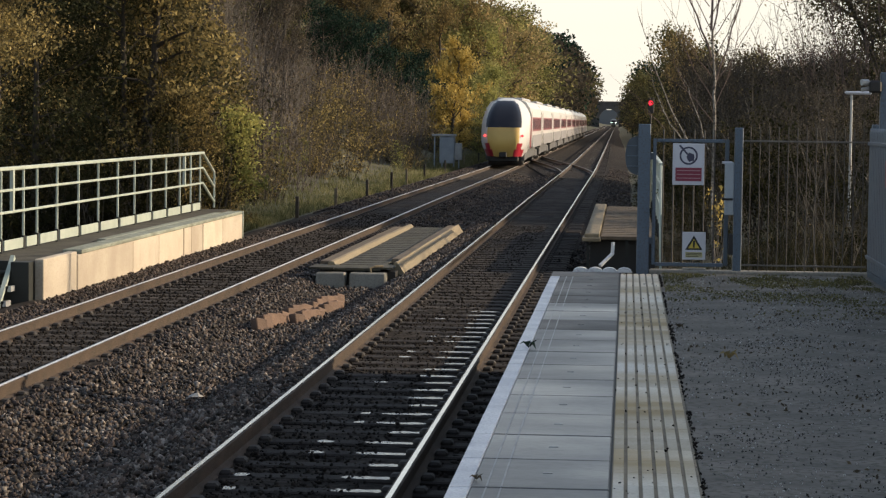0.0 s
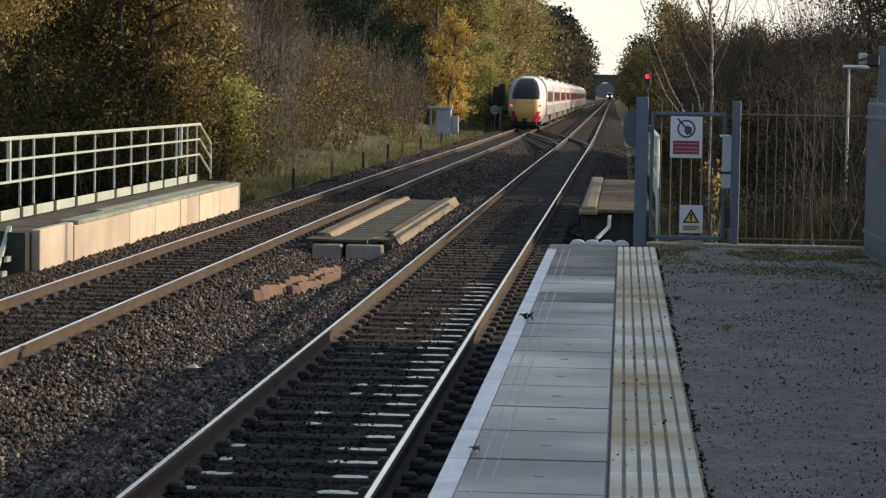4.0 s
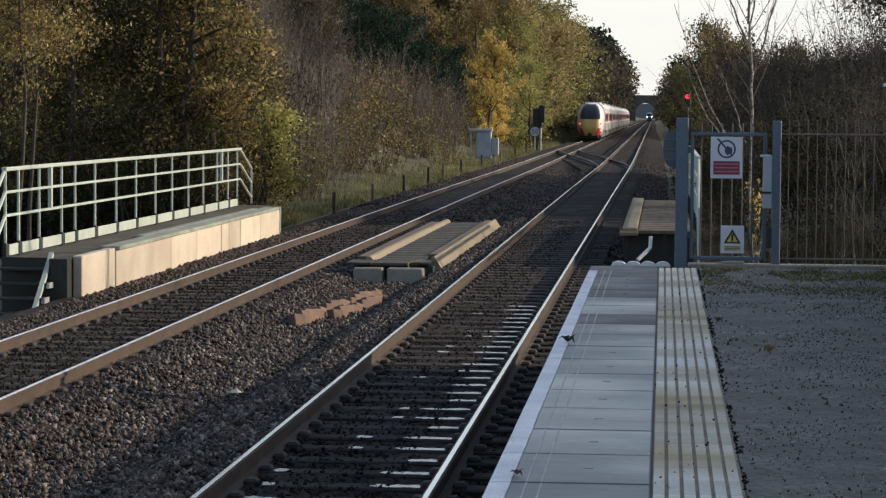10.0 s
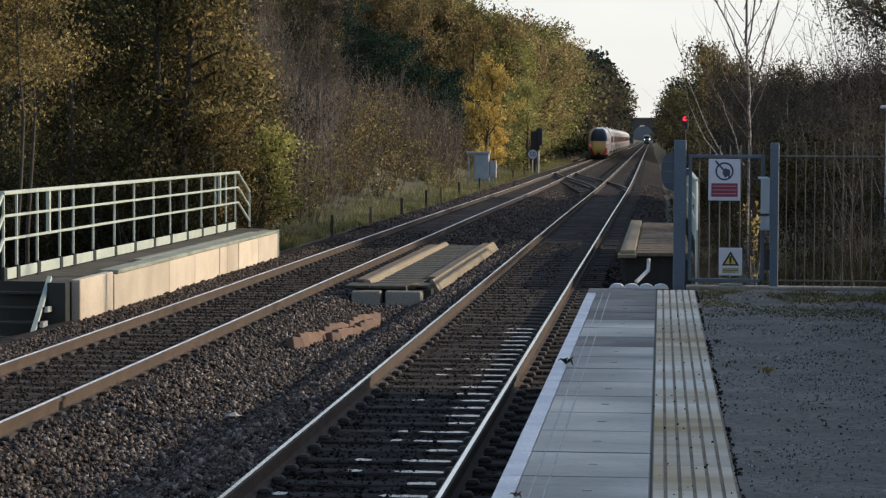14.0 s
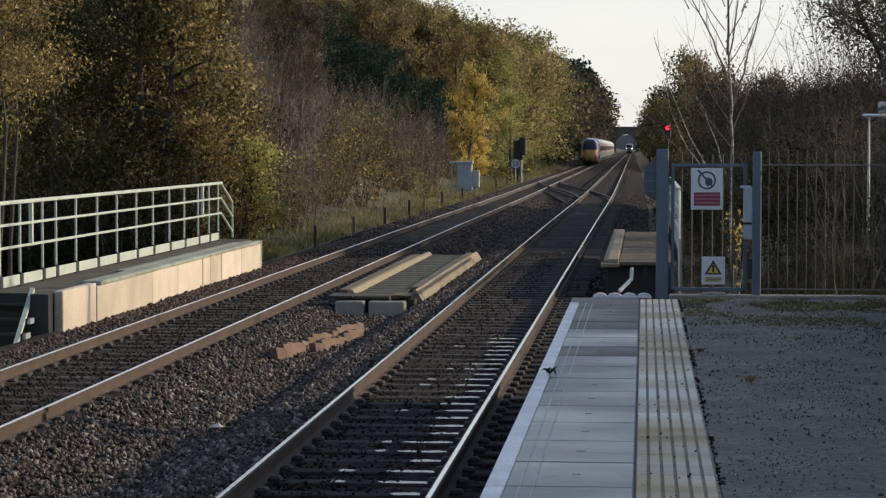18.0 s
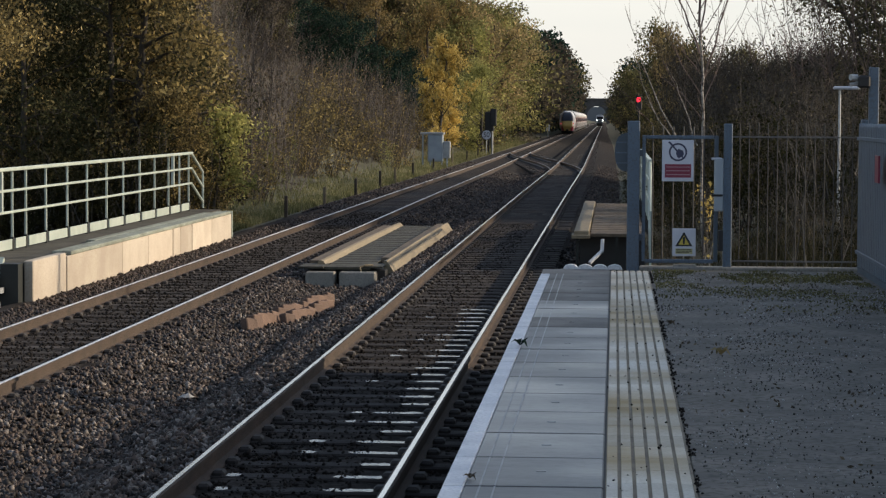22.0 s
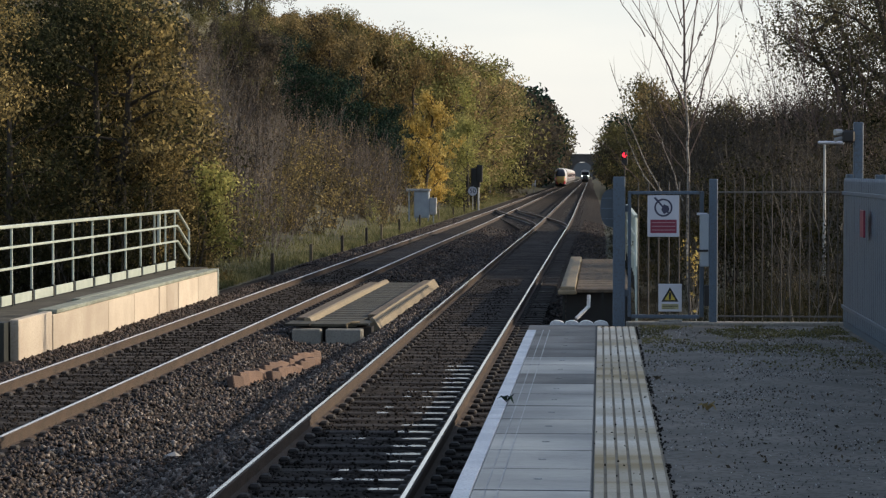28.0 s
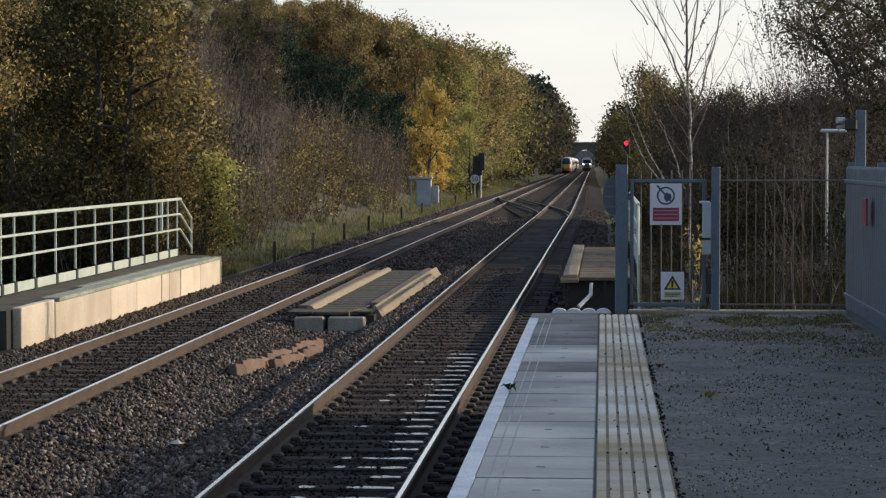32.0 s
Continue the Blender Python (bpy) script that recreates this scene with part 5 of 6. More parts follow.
# ---- plants ----
def limb(b, rng, start, way, length, r, segs=5, bend=0.25, n=5, droop=0.0):
    """A tapered crooked limb; returns its points."""
    p, d = Vector(start), Vector(way).normalized()
    pts, rad = [p.copy()], [r]
    for i in range(segs):
        d = (d + Vector(rng.normal(0, bend, 3)) * 0.5 + Vector((0, 0, 0.06 - droop))).normalized()
        p = p + d * (length / segs)
        pts.append(p.copy())
        rad.append(r * (1 - 0.85 * (i + 1) / segs))
    b.tube(pts, rad, n, 0, cap=False)
    return pts


def leafy_tree(name, label, seed, h, r, leaves, size, leafm, barkm, trunk=0.3, limbs=12, clump=0.55, low=0.25, stems=1):
    rng = np.random.default_rng(seed)
    tr = thing(name, label, "tree", (0, 0, -500))
    b, tips = Build(), []
    for s in range(stems):
        a0 = rng.uniform(0, 6.28)
        lean = 0.0 if stems == 1 else 0.35
        pts = limb(b, rng, (0.2 * math.cos(a0) * (stems > 1), 0.2 * math.sin(a0) * (stems > 1), -0.3), (lean * math.cos(a0), lean * math.sin(a0), 1), h * rng.uniform(0.8, 0.95), trunk * h / 8 / math.sqrt(stems), 7, 0.16, 7)
        for k in range(limbs // stems):
            t = low + (0.95 - low) * (k + rng.uniform(0, 1)) / (limbs // stems)
            q = pts[min(7, int(t * 7))].lerp(pts[min(7, int(t * 7) + 1)], t * 7 - int(t * 7))
            a = rng.uniform(0, 6.28)
            reach = r * rng.uniform(0.55, 1.05) * math.sin(math.pi * min(0.93, 0.2 + t * 0.72))
            lp = limb(b, rng, q, (math.cos(a), math.sin(a), rng.uniform(0.15, 0.8)), max(0.6, reach * 1.15), trunk * h / 8 * 0.28, 4, 0.3, 4)
            tips += lp[1:]
            for m in range(3):
                tw = limb(b, rng, lp[rng.integers(1, 4)], rng.normal(0, 1, 3) + np.array([math.cos(a), math.sin(a), 0.4]), reach * 0.55 + 0.3, trunk * h / 8 * 0.1, 3, 0.3, 3)
                tips += tw[1:]
        tips += pts[4:]
    part("trunk", b, barkm, tr, "bare trunk and limbs", smooth=True)
    tips = np.array([tuple(t) for t in tips])
    # uneven gaps: some tips carry far more leaves than others
    wgt = rng.uniform(0.1, 1, len(tips)) ** 1.5
    pick = rng.choice(len(tips), leaves, p=wgt / wgt.sum())
    v, f = leaf_cloud(rng, tips[pick], clump * r / 3 * 0.6, size)
    part("crown", fast_mesh(name + "_crown", v, f, leafm), None, tr, "")
    return tr


def shrub(name, label, seed, h, spread, stems, leaves, size, leafm, barkm, r=0.022, twigs=5, reach=(0.15, 0.4)):
    """A thicket of upright stems with twigs and a few leaves."""
    rng = np.random.default_rng(seed)
    tr = thing(name, label, "shrub", (0, 0, -500))
    b, tips = Build(), []
    for s in range(stems):
        a, d = rng.uniform(0, 6.28), rng.uniform(0, spread) * 0.6
        start = (d * math.cos(a), d * math.sin(a), -0.2)
        ln = h * rng.uniform(0.55, 1.05)
        pts = limb(b, rng, start, (0.28 * math.cos(a) + rng.normal(0, 0.1), 0.28 * math.sin(a) + rng.normal(0, 0.1), 1), ln, r * rng.uniform(0.6, 1.3), 5, 0.2, 4)
        for k in range(twigs):
            i = rng.integers(1, 6)
            way = rng.normal(0, 0.45, 3) + np.array([0.2 * math.cos(a), 0.2 * math.sin(a), 1.0])
            root = pts[i - 1].lerp(pts[i], rng.uniform(0.1, 0.9))
            tw = limb(b, rng, root, way, ln * rng.uniform(*reach), r * 0.45, 3, 0.3, 3)
            tips += tw[1:]
        tips += pts[2:]
    part("thicket", b, barkm, tr, "crowded thin stems")
    if leaves:
        tips = np.array([tuple(t) for t in tips])
        wgt = rng.uniform(0.05, 1, len(tips)) ** 2.5
        pick = rng.choice(len(tips), leaves, p=wgt / wgt.sum())
        v, f = leaf_cloud(rng, tips[pick], 0.13 * h / 3, size)
        part("foliage", fast_mesh(name + "_leaves", v, f, leafm), None, tr, "")
    return tr


def thin_crown(seed, n):
    """Leaf corners of a distant crown: lumps of foliage on an uneven egg."""
    rng = np.random.default_rng(seed)
    t = rng.uniform(0, 1, 34)
    a = rng.uniform(0, 6.28, 34)
    r = 3.2 * np.sin(np.pi * (0.12 + 0.8 * t)) * rng.uniform(0.3, 1, 34)
    lump = np.stack([r * np.cos(a), r * np.sin(a), 0.8 + 7.8 * t], 1)
    v, _ = leaf_cloud(rng, lump[rng.integers(0, 34, n)], 0.65, 0.2, corners=3)
    return v


def plant(ob, x, y, s, rng, sink=0.1, sz=None):
    z = ground_z(x, y) - sink
    m = Matrix.Translation((x, y, z)) @ Matrix.Rotation(rng.uniform(0, 6.28), 4, "Z") @ Matrix.Diagonal((s, s, sz or s, 1))
    return copy_thing(ob, m)


def make_plants():
    rng = np.random.default_rng(11)
    # large dark tree group behind the railing
    ivy = [leafy_tree("ivy_tree", "tall ivy-clad tree with dark green and ochre leaves", 20 + k, 10.0, 3.0, 19000, 0.052, M["leaf_ivy"], M["bark"], 0.12, 22, 0.75, 0.02) for k in range(2)]
    gold = [leafy_tree("golden_tree", "broad autumn tree with ochre and gold leaves", 30 + k, 7.4, 2.8, 10000, 0.06, M["leaf_ochre"], M["bark"], 0.22, 20, 0.6, 0.05) for k in range(2)]
    slim = leafy_tree("golden_tree", "slender autumn tree with ochre and gold leaves", 35, 7.4, 1.6, 8000, 0.05, M["leaf_ochre"], M["bark"], 0.18, 22, 0.75, 0.05)
    high = leafy_tree("golden_tree", "autumn tree with a high crown of ochre leaves", 36, 11.0, 1.7, 7000, 0.045, M["leaf_ochre"], M["bark"], 0.045, 24, 0.6, 0.6)
    lime = leafy_tree("lime_sapling", "small tree with yellow-green leaves beside the walkway", 40, 4.6, 1.2, 2600, 0.06, M["leaf_lime"], M["bark"], 0.14, 16, 0.75, 0.42)
    for x, y, s in ((-12.9, 61, 0.95), (-13.2, 65, 1.0), (-14.4, 66, 1.0), (-16.8, 68, 1.05), (-14.9, 60, 0.9)):
        plant(ivy[int(x * 7) % 2], x, y, s, rng, 0.5)
    for x, y, s in ((-17.5, 66, 0.95), (-16.9, 61, 0.95), (-15.5, 72, 0.95), (-20, 66, 0.9)):
        plant(gold[int(x * 7) % 2], x, y, s, rng, 0.6)
    for x, y, s in ((-13.9, 51.5, 1.0), (-15.2, 53, 1.05), (-14.6, 55, 1.05)):
        plant(high, x, y, s, rng, 0.4)
    for x, y, h in ((-11.9, 61.0, 1.3), (-11.45, 62.0, 0.98), (-11.6, 64.5, 1.05), (-12.3, 69, 0.95), (-11.3, 60.3, 0.7), (-10.8, 62.2, 0.55), (-10.7, 65.0, 0.5)):
        plant(slim, x, y, h, rng, 0.5)
    for x, y, s in ((-10.55, 62.6, 0.92), (-10.7, 66, 0.72)):
        plant(lime, x, y, s, rng, 0.4)
    # thicket on the bank
    kinds = [shrub("bank_shrub", "autumn thicket with sparse ochre leaves on the bank", 50 + k, 4.0, 1.6, 16, 760, 0.075, M["leaf_ochre"], M["twig"], 0.027) for k in range(2)]
    kinds += [shrub("bare_shrub", "bare purplish-brown thicket on the bank", 60 + k, 4.6, 1.7, 17, 260, 0.06, M["leaf_brown"], M["twig"], 0.027, twigs=5) for k in range(3)]
    kinds += [shrub("green_shrub", "low shrub with yellow-green leaves on the bank", 70, 2.6, 1.5, 14, 800, 0.065, M["leaf_lime"], M["twig"])]
    for k in range(230):
        y = 62 + 118 * rng.uniform(0, 1)
        left = rng.uniform(1.3, 26) * (0.6 + 0.4 * y / 150)
        x = -10.6 - left + drift(y)
        kind = kinds[5] if left < 3 and rng.uniform() < 0.35 else kinds[rng.integers(0, 2)] if (left < 6 and rng.uniform() < 0.8) or rng.uniform() < 0.2 else kinds[2 + rng.integers(0, 3)]
        s = rng.uniform(0.75, 1.1) * (0.62 if left < 2.5 else 0.9 if left < 5 else 1.0 if left < 9 else 1.08 - 0.46 * smooth(105, 150, y))
        plant(kind, x, y, s, rng, 0.15)
    yellow = leafy_tree("yellow_tree", "slender tree in bright yellow autumn leaf", 80, 8.2, 1.9, 6000, 0.085, M["leaf_yellow"], M["bark"], 0.16, 24, 0.5, 0.3)
    plant(yellow, -11.55, 158, 0.88, rng, 0.3, 1.34)
    plant(yellow, -11.2, 162, 0.6, rng, 0.2)
    # woods: far crowns
    wood, thin = {}, {}
    for k, (nm, lab, leafm) in enumerate((("green", "woodland tree with olive green autumn crown", "leaf_green"), ("rust", "woodland tree with rusty orange crown", "leaf_rust"), ("dark", "dark evergreen tree in the wood", "leaf_dark"), ("grey", "nearly bare grey-brown woodland tree", "leaf_grey"), ("gold", "woodland tree with golden ochre crown", "leaf_woodgold"), ("bright", "lineside tree with bright yellow-green crown", "leaf_lime"), ("limey", "woodland tree with yellow-green crown", "leaf_woodlime"))):
        for v in range(2):
            thin[nm, v] = thin_crown(200 + 7 * k + v, 1300)
            wood[nm, v] = leafy_tree("woodland_tree", lab, 100 + 7 * k + v, 9.0, 3.4, 5600, 0.095, M[leafm], M["bark"], 0.22, 18, 0.5, 0.06)
    mats = {"hill": ["green", "rust", "gold", "grey", "grey"], "cut": ["green", "gold", "limey", "green", "rust"], "far": ["green", "grey", "dark", "grey"]}

    far_v, far_m = [], []
    slots = ["green", "rust", "dark", "grey", "gold", "limey", "bright"]

    def crest(x, y):
        """Height of the wood's skyline: it falls towards the line."""
        bend = [(-0.118, 0.070), (-0.1035, 0.068), (-0.0863, 0.0595), (-0.0689, 0.0535), (-0.0484, 0.0468), (-0.0391, 0.041), (-0.0249, 0.0268), (-0.017, 0.0196), (-0.013, 0.010)]
        return 2.55 + y * float(np.interp(x / y, [a for a, _ in bend], [e for _, e in bend]))

    def tree(kind, x, y, s, sz=None):
        """A tree of its own, or, far down the line, a share of the joined woods."""
        if x < -9 and y > 200:
            sz = min(sz or s, (crest(x, y) * rng.uniform(0.93, 1.03) * (0.8 if y > 330 and x / y < -0.031 else 1.0) - ground_z(x, y)) / 8.4)
            s = min(s, 1.25 * max(sz, 0.5))
        src = wood[kind, int(rng.integers(0, 2))]
        if y < 330:
            return plant(src, x, y, s, rng, 0.4, sz)
        crown = thin[kind, int(rng.integers(0, 2))]
        a = rng.uniform(0, 6.28)
        co = crown @ np.array([[math.cos(a), math.sin(a), 0], [-math.sin(a), math.cos(a), 0], [0, 0, 1]])
        far_v.append(co * np.array([s, s, sz or s]) + np.array([x, y, ground_z(x, y) - 0.4]))
        far_m.append(np.full(len(co) // 3, slots.index(kind)))
        r, h, z = 0.14 * s, 5.5 * s, ground_z(x, y) - 0.4
        for c in range(4):
            p, q = c * math.pi / 2, (c + 1) * math.pi / 2
            far_v.append(np.array([(x + r * math.cos(p), y + r * math.sin(p), z), (x + r * math.cos(q), y + r * math.sin(q), z), (x, y, z + h)]))
            far_m.append(np.array([7]))

    # hill wood above the thicket
    for k in range(13):
        yy = 184 + 4 * math.sin(k * 2.3)
        tree("dark", (-0.134 + 0.0046 * k) * yy, yy, 0.8, 0.80 + 0.08 * math.sin(k * 1.7))
    def hill_tree(kind, x, y, s):
        """Crowns on the hill end along one even crest line."""
        room = (crest(x, y) * rng.uniform(0.95, 1.02) - ground_z(x, y)) / 8.4
        if room > 0.3:
            tree(kind, x, y, min(s, max(room, 0.5 * s)), room if room < 1.6 * s else 1.6 * s)

    for k in range(26):
        yy = 212 + 44 * rng.uniform(0, 1)
        hill_tree(["rust", "gold", "green", "grey", "rust"][k % 5], (-0.128 + 0.0026 * k) * yy, yy, rng.uniform(1.05, 1.3))
    for k in range(16):
        yy = 150 + 40 * rng.uniform(0, 1)
        hill_tree("grey" if k % 3 else "green", (-0.185 + 0.003 * k) * yy, yy, rng.uniform(0.6, 0.8))
    for k in range(26):
        yy = 236 + 48 * rng.uniform(0, 1)
        hill_tree(["grey", "rust", "gold", "grey", "rust", "green"][k % 6], (-0.158 + 0.0029 * k) * yy, yy, rng.uniform(1.2, 1.5))
    for k in range(34):
        yy = 92 + 80 * rng.uniform(0, 1)
        plant(kinds[2 + k % 3], (-0.178 + 0.0012 * k) * yy, yy, rng.uniform(1.0, 1.3), rng, 0.15)
    for k in range(84):
        y = rng.uniform(165, 290)
        x = -rng.uniform(20, 62) * (0.6 + 0.4 * y / 200)
        ahead = x / y
        if rng.uniform() < 0.85 and ahead < -0.125:
            mats["hill"] = ["grey", "grey", "green", "gold", "grey"]
        else:
            mats["hill"] = ["green", "rust", "gold", "grey", "rust"]
        if y < 208 and -0.175 < ahead < -0.07:
            continue
        kind = mats["hill"][rng.integers(0, 5)]
        hill_tree(kind, x, y, rng.uniform(0.95, 1.3))
    tree("bright", -10.9, 200, 0.78, 1.02)
    tree("limey", -11.6, 206, 0.8, 1.05)
    # trees along both sides of the cutting
    y = 214.0
    while y < 760:
        for row in range(2 if y < 330 else 3):
            if y < 222 and row:
                continue
            x = -12.6 - row * 4.2 - rng.uniform(0, 2.2) + drift(y) - (1.5 if y < 260 else 0.4)
            kind = mats["cut" if y < 320 else "far"][rng.integers(0, 5 if y < 320 else 4)]
            if y < 320 and row == 0:
                kind = ["limey", "gold", "bright", "limey"][rng.integers(0, 4)]
            tree(kind, x, y + rng.uniform(-2, 2), rng.uniform(1.2, 1.45) * (1.12 + 0.12 * row) * (1 + 0.42 * smooth(225, 320, y) + 0.3 * smooth(400, 700, y)))
        y += 6.5 + y / 90
    y = 290.0
    while y < 760:
        for row in range(2 if y < 330 else 3):
            x = 5.4 + row * 3.6 + rng.uniform(0, 2) + drift(y) - 2.6 * smooth(180, 420, y)
            kind = mats["far"][rng.integers(0, 4)] if rng.uniform() < 0.75 else "gold"
            tree(kind, x, y + rng.uniform(-2, 2), rng.uniform(0.8, 1.05) * (0.52 + 0.1 * row + 0.72 * smooth(205, 280, y) - 0.4 * smooth(380, 480, y)))
        y += 6.0 + y / 80
    for k in range(70):
        y = rng.uniform(760, 1290)
        s = -1 if rng.uniform() < 0.5 else 1
        x = (-14.5 if s < 0 else 3.5) + s * rng.uniform(0, 9) + drift(y)
        tree(mats["far"][rng.integers(0, 4)], x, y, rng.uniform(1.3, 1.6) * (1.3 if s < 0 else 0.7))
    v = np.concatenate(far_v)
    me = fast_mesh("far_woods", v, np.arange(len(v)).reshape(-1, 3), [M["leaf_green"], M["leaf_rust"], M["leaf_dark"], M["leaf_grey"], M["leaf_woodgold"], M["leaf_woodlime"], M["leaf_lime"], M["bark"]])
    me.polygons.foreach_set("material_index", np.concatenate(far_m).astype(np.int32))
    tagged(new("far_woods", me), "autumn woods lining the far cutting", "woods", kind="stuff")
    # right-hand thicket behind the fence
    pale = [shrub("sapling_clump", "bare pale saplings behind the fence", 90 + k, 4.6, 1.4, 4, 45, 0.024, M["leaf_brown"], M["bark_pale"], 0.017, 5) for k in range(3)]
    dusk = [shrub("dark_thicket", "dense dark bare thicket behind the fence", 95 + k, 4.4, 2.0, 11, 1100, 0.034, M["leaf_grey"], M["bark"], 0.022, 5) for k in range(2)]
    for k in range(12):
        y = rng.uniform(31, 62)
        x = rng.uniform(1.6, 2.2) + (y - 26) * rng.uniform(0.02, 0.16)
        plant(pale[rng.integers(0, 3)], x, y, rng.uniform(0.45, 0.78), rng, 0.1)
    for k in range(110):
        y = rng.uniform(48, 112)
        x = 1.6 + (y - 40) * rng.uniform(0.03, 0.17) + (2.0 if y < 62 else 0)
        plant(dusk[rng.integers(0, 2)], x, y, rng.uniform(0.8, 1.2) * (0.62 + 0.38 * smooth(55, 85, y)), rng, 0.1)
    hedge = [shrub("hedge_bush", "dense bush beside the line with shade-dark leaf colour", 130 + k, 3.4, 1.9, 11, 1900, 0.05, M["leaf_shade"], M["bark"], 0.03, 4) for k in range(2)]
    olive = [shrub("olive_bush", "tall twiggy bush with fine olive-brown leaves", 135 + k, 3.4, 1.9, 22, 1700, 0.042, M["leaf_olive"], M["twig"], 0.016, 5) for k in range(2)]
    for k in range(30):
        y = 60 + 95 * (k + rng.uniform(0, 1)) / 30
        plant((olive if k % 3 else hedge)[k % 2], 2.3 + rng.uniform(0, 1.2) + 2.6 * smooth(65, 120, y), y, rng.uniform(0.8, 1.2) * (0.75 + 0.4 * smooth(60, 110, y) - 0.6 * smooth(108, 122, y)), rng, 0.1)
    # Filler bushes whose shade-dark leaves darken the backdrop behind the fence.
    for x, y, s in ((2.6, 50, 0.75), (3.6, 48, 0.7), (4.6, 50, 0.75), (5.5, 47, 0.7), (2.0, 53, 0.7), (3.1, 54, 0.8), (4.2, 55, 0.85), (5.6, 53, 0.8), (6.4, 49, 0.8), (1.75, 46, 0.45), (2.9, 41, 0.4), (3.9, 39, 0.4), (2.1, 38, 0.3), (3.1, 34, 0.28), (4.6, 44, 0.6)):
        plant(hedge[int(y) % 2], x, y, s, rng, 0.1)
    for k in range(36):
        y = 64 + 110 * (k + rng.uniform(0, 1)) / 36
        plant((olive if y > 74 else hedge)[k % 2], 4.9 + rng.uniform(0, 2.5) + 1.0 * smooth(70, 120, y), y, rng.uniform(1.25, 1.6) * (0.8 + 0.2 * smooth(64, 90, y) - 0.55 * smooth(108, 122, y)), rng, 0.1)
    for kind, x, y, s, sz in (("gold", 2.6, 105, 0.5, 0.83), ("green", 3.3, 112, 0.62, 0.9), ("grey", 3.8, 99, 0.5, 0.7), ("green", 4.7, 110, 0.66, 0.76)):
        tree(kind, x, y, s, sz)
    # Bushes out of view on the right, added to shade the thicket.
    for k in range(16):
        plant(hedge[k % 2], 6.6 + 0.9 * math.sin(k * 2.3), 29 + 2.0 * k, 0.85 + 0.08 * math.sin(k * 1.9), rng, 0.1)
    # low growth at the foot of the bank beside the near track
    for k in range(64):
        y = 58 + 150 * ((k + rng.uniform(0, 1)) / 64) ** 1.3
        plant((hedge if k % 4 else olive)[k % 2], 0.75 + rng.uniform(0, 1.3) + drift(y) + 0.7 * smooth(90, 160, y), y, rng.uniform(0.3, 0.5) * (1 + 0.5 * smooth(80, 160, y)), rng, 0.1)
    for k in range(9):
        plant((olive, hedge, olive)[k % 3][k % 2], 1.0 + 0.07 * k + 0.2 * math.sin(k * 2.1), 44.5 + 1.5 * k, 0.3 + 0.05 * math.sin(k * 1.7), rng, 0.1)
    for k in range(16):
        plant((olive, dusk)[k % 2][k // 2 % 2], 2.0 + 0.2 * k, 41 + 3.2 * math.sin(k * 1.9), 0.24 + 0.05 * math.sin(k * 2.7), rng, 0.1)
    for k in range(12):
        plant(olive[k % 2], 2.2 + 0.27 * k, 37.5 + 2.2 * math.sin(k * 2.4), 0.17 + 0.011 * k, rng, 0.1)
    # low growth below the walkway railing, the shade there put into its dark leaves
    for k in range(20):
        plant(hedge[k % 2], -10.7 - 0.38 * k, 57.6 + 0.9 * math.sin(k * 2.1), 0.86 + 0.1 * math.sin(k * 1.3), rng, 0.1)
    # More shade-dark bushes stand in for the black shade under these trees.
    for k in range(5):
        plant(hedge[k % 2], -11.3 - 0.5 * (k % 2), 202 + 5 * k, 0.9, rng, 0.1)
    # brush round the cabinet and signal
    for k in range(44):
        y = rng.uniform(140, 215)
        left = rng.uniform(2.2, 8)
        plant(kinds[rng.integers(0, 5)], -10.6 - left + drift(y), y, rng.uniform(0.9, 1.25), rng, 0.15)
    # dense trees above the fence
    edge = leafy_tree("roadside_tree", "dense dark tree with small leaves above the fence", 97, 7.5, 2.6, 6500, 0.04, M["leaf_grey"], M["bark"], 0.22, 22, 0.6, 0.1, 2)
    for x, y, s in ((7.0, 40, 0.42), (6.0, 36, 0.38), (5.6, 43, 0.42)):
        plant(edge, x, y, s, rng, 0.1)
    dense = [leafy_tree("dense_tree", "tall shaded tree thick with small dark leaves", 197 + k, 8.4, 2.5, 21000, 0.04, M["leaf_dense"], M["bark"], 0.2, 34, 0.85, 0.04, 2) for k in range(2)]
    for k, (x, y, s) in enumerate(((9.4, 69, 1.25), (10.6, 75, 1.35), (11.4, 83, 1.4), (11.4, 69, 1.3), (9.7, 66, 1.1), (12.2, 90, 1.4), (13.2, 78, 1.4), (9.6, 76, 1.15))):
        plant(dense[k % 2], x, y, s, rng, 0.1)
    ash = [shrub("ash_sapling", "tall bare pinkish-brown sapling against the sky", 98 + 100 * k, 7.4, 2.0, 11, 90, 0.022, M["leaf_brown"], M["birch_twig"], 0.016, 40, (0.06, 0.2)) for k in range(2)]
    for k, (x, y, s) in enumerate(((6.4, 70, 1.2), (7.0, 74, 1.3), (6.7, 80, 1.25), (7.4, 67, 1.2))):
        plant(ash[k % 2], x, y, s, rng, 0.1)
    for k in range(26):
        y = rng.uniform(84, 112)
        plant(edge, 4.2 + rng.uniform(0, 8), y, rng.uniform(0.7, 0.95), rng, 0.1)
    # birch beside the gate: a slender stem that forks, and pale shoots from its foot
    bt = thing("birch_tree", "slender bare silver birch with long upswept branches", "tree", (1.48, 40, ground_z(1.48, 40)))
    r2 = np.random.default_rng(3)
    z0 = ground_z(1.48, 40)
    stem, crown = Build(), Build()

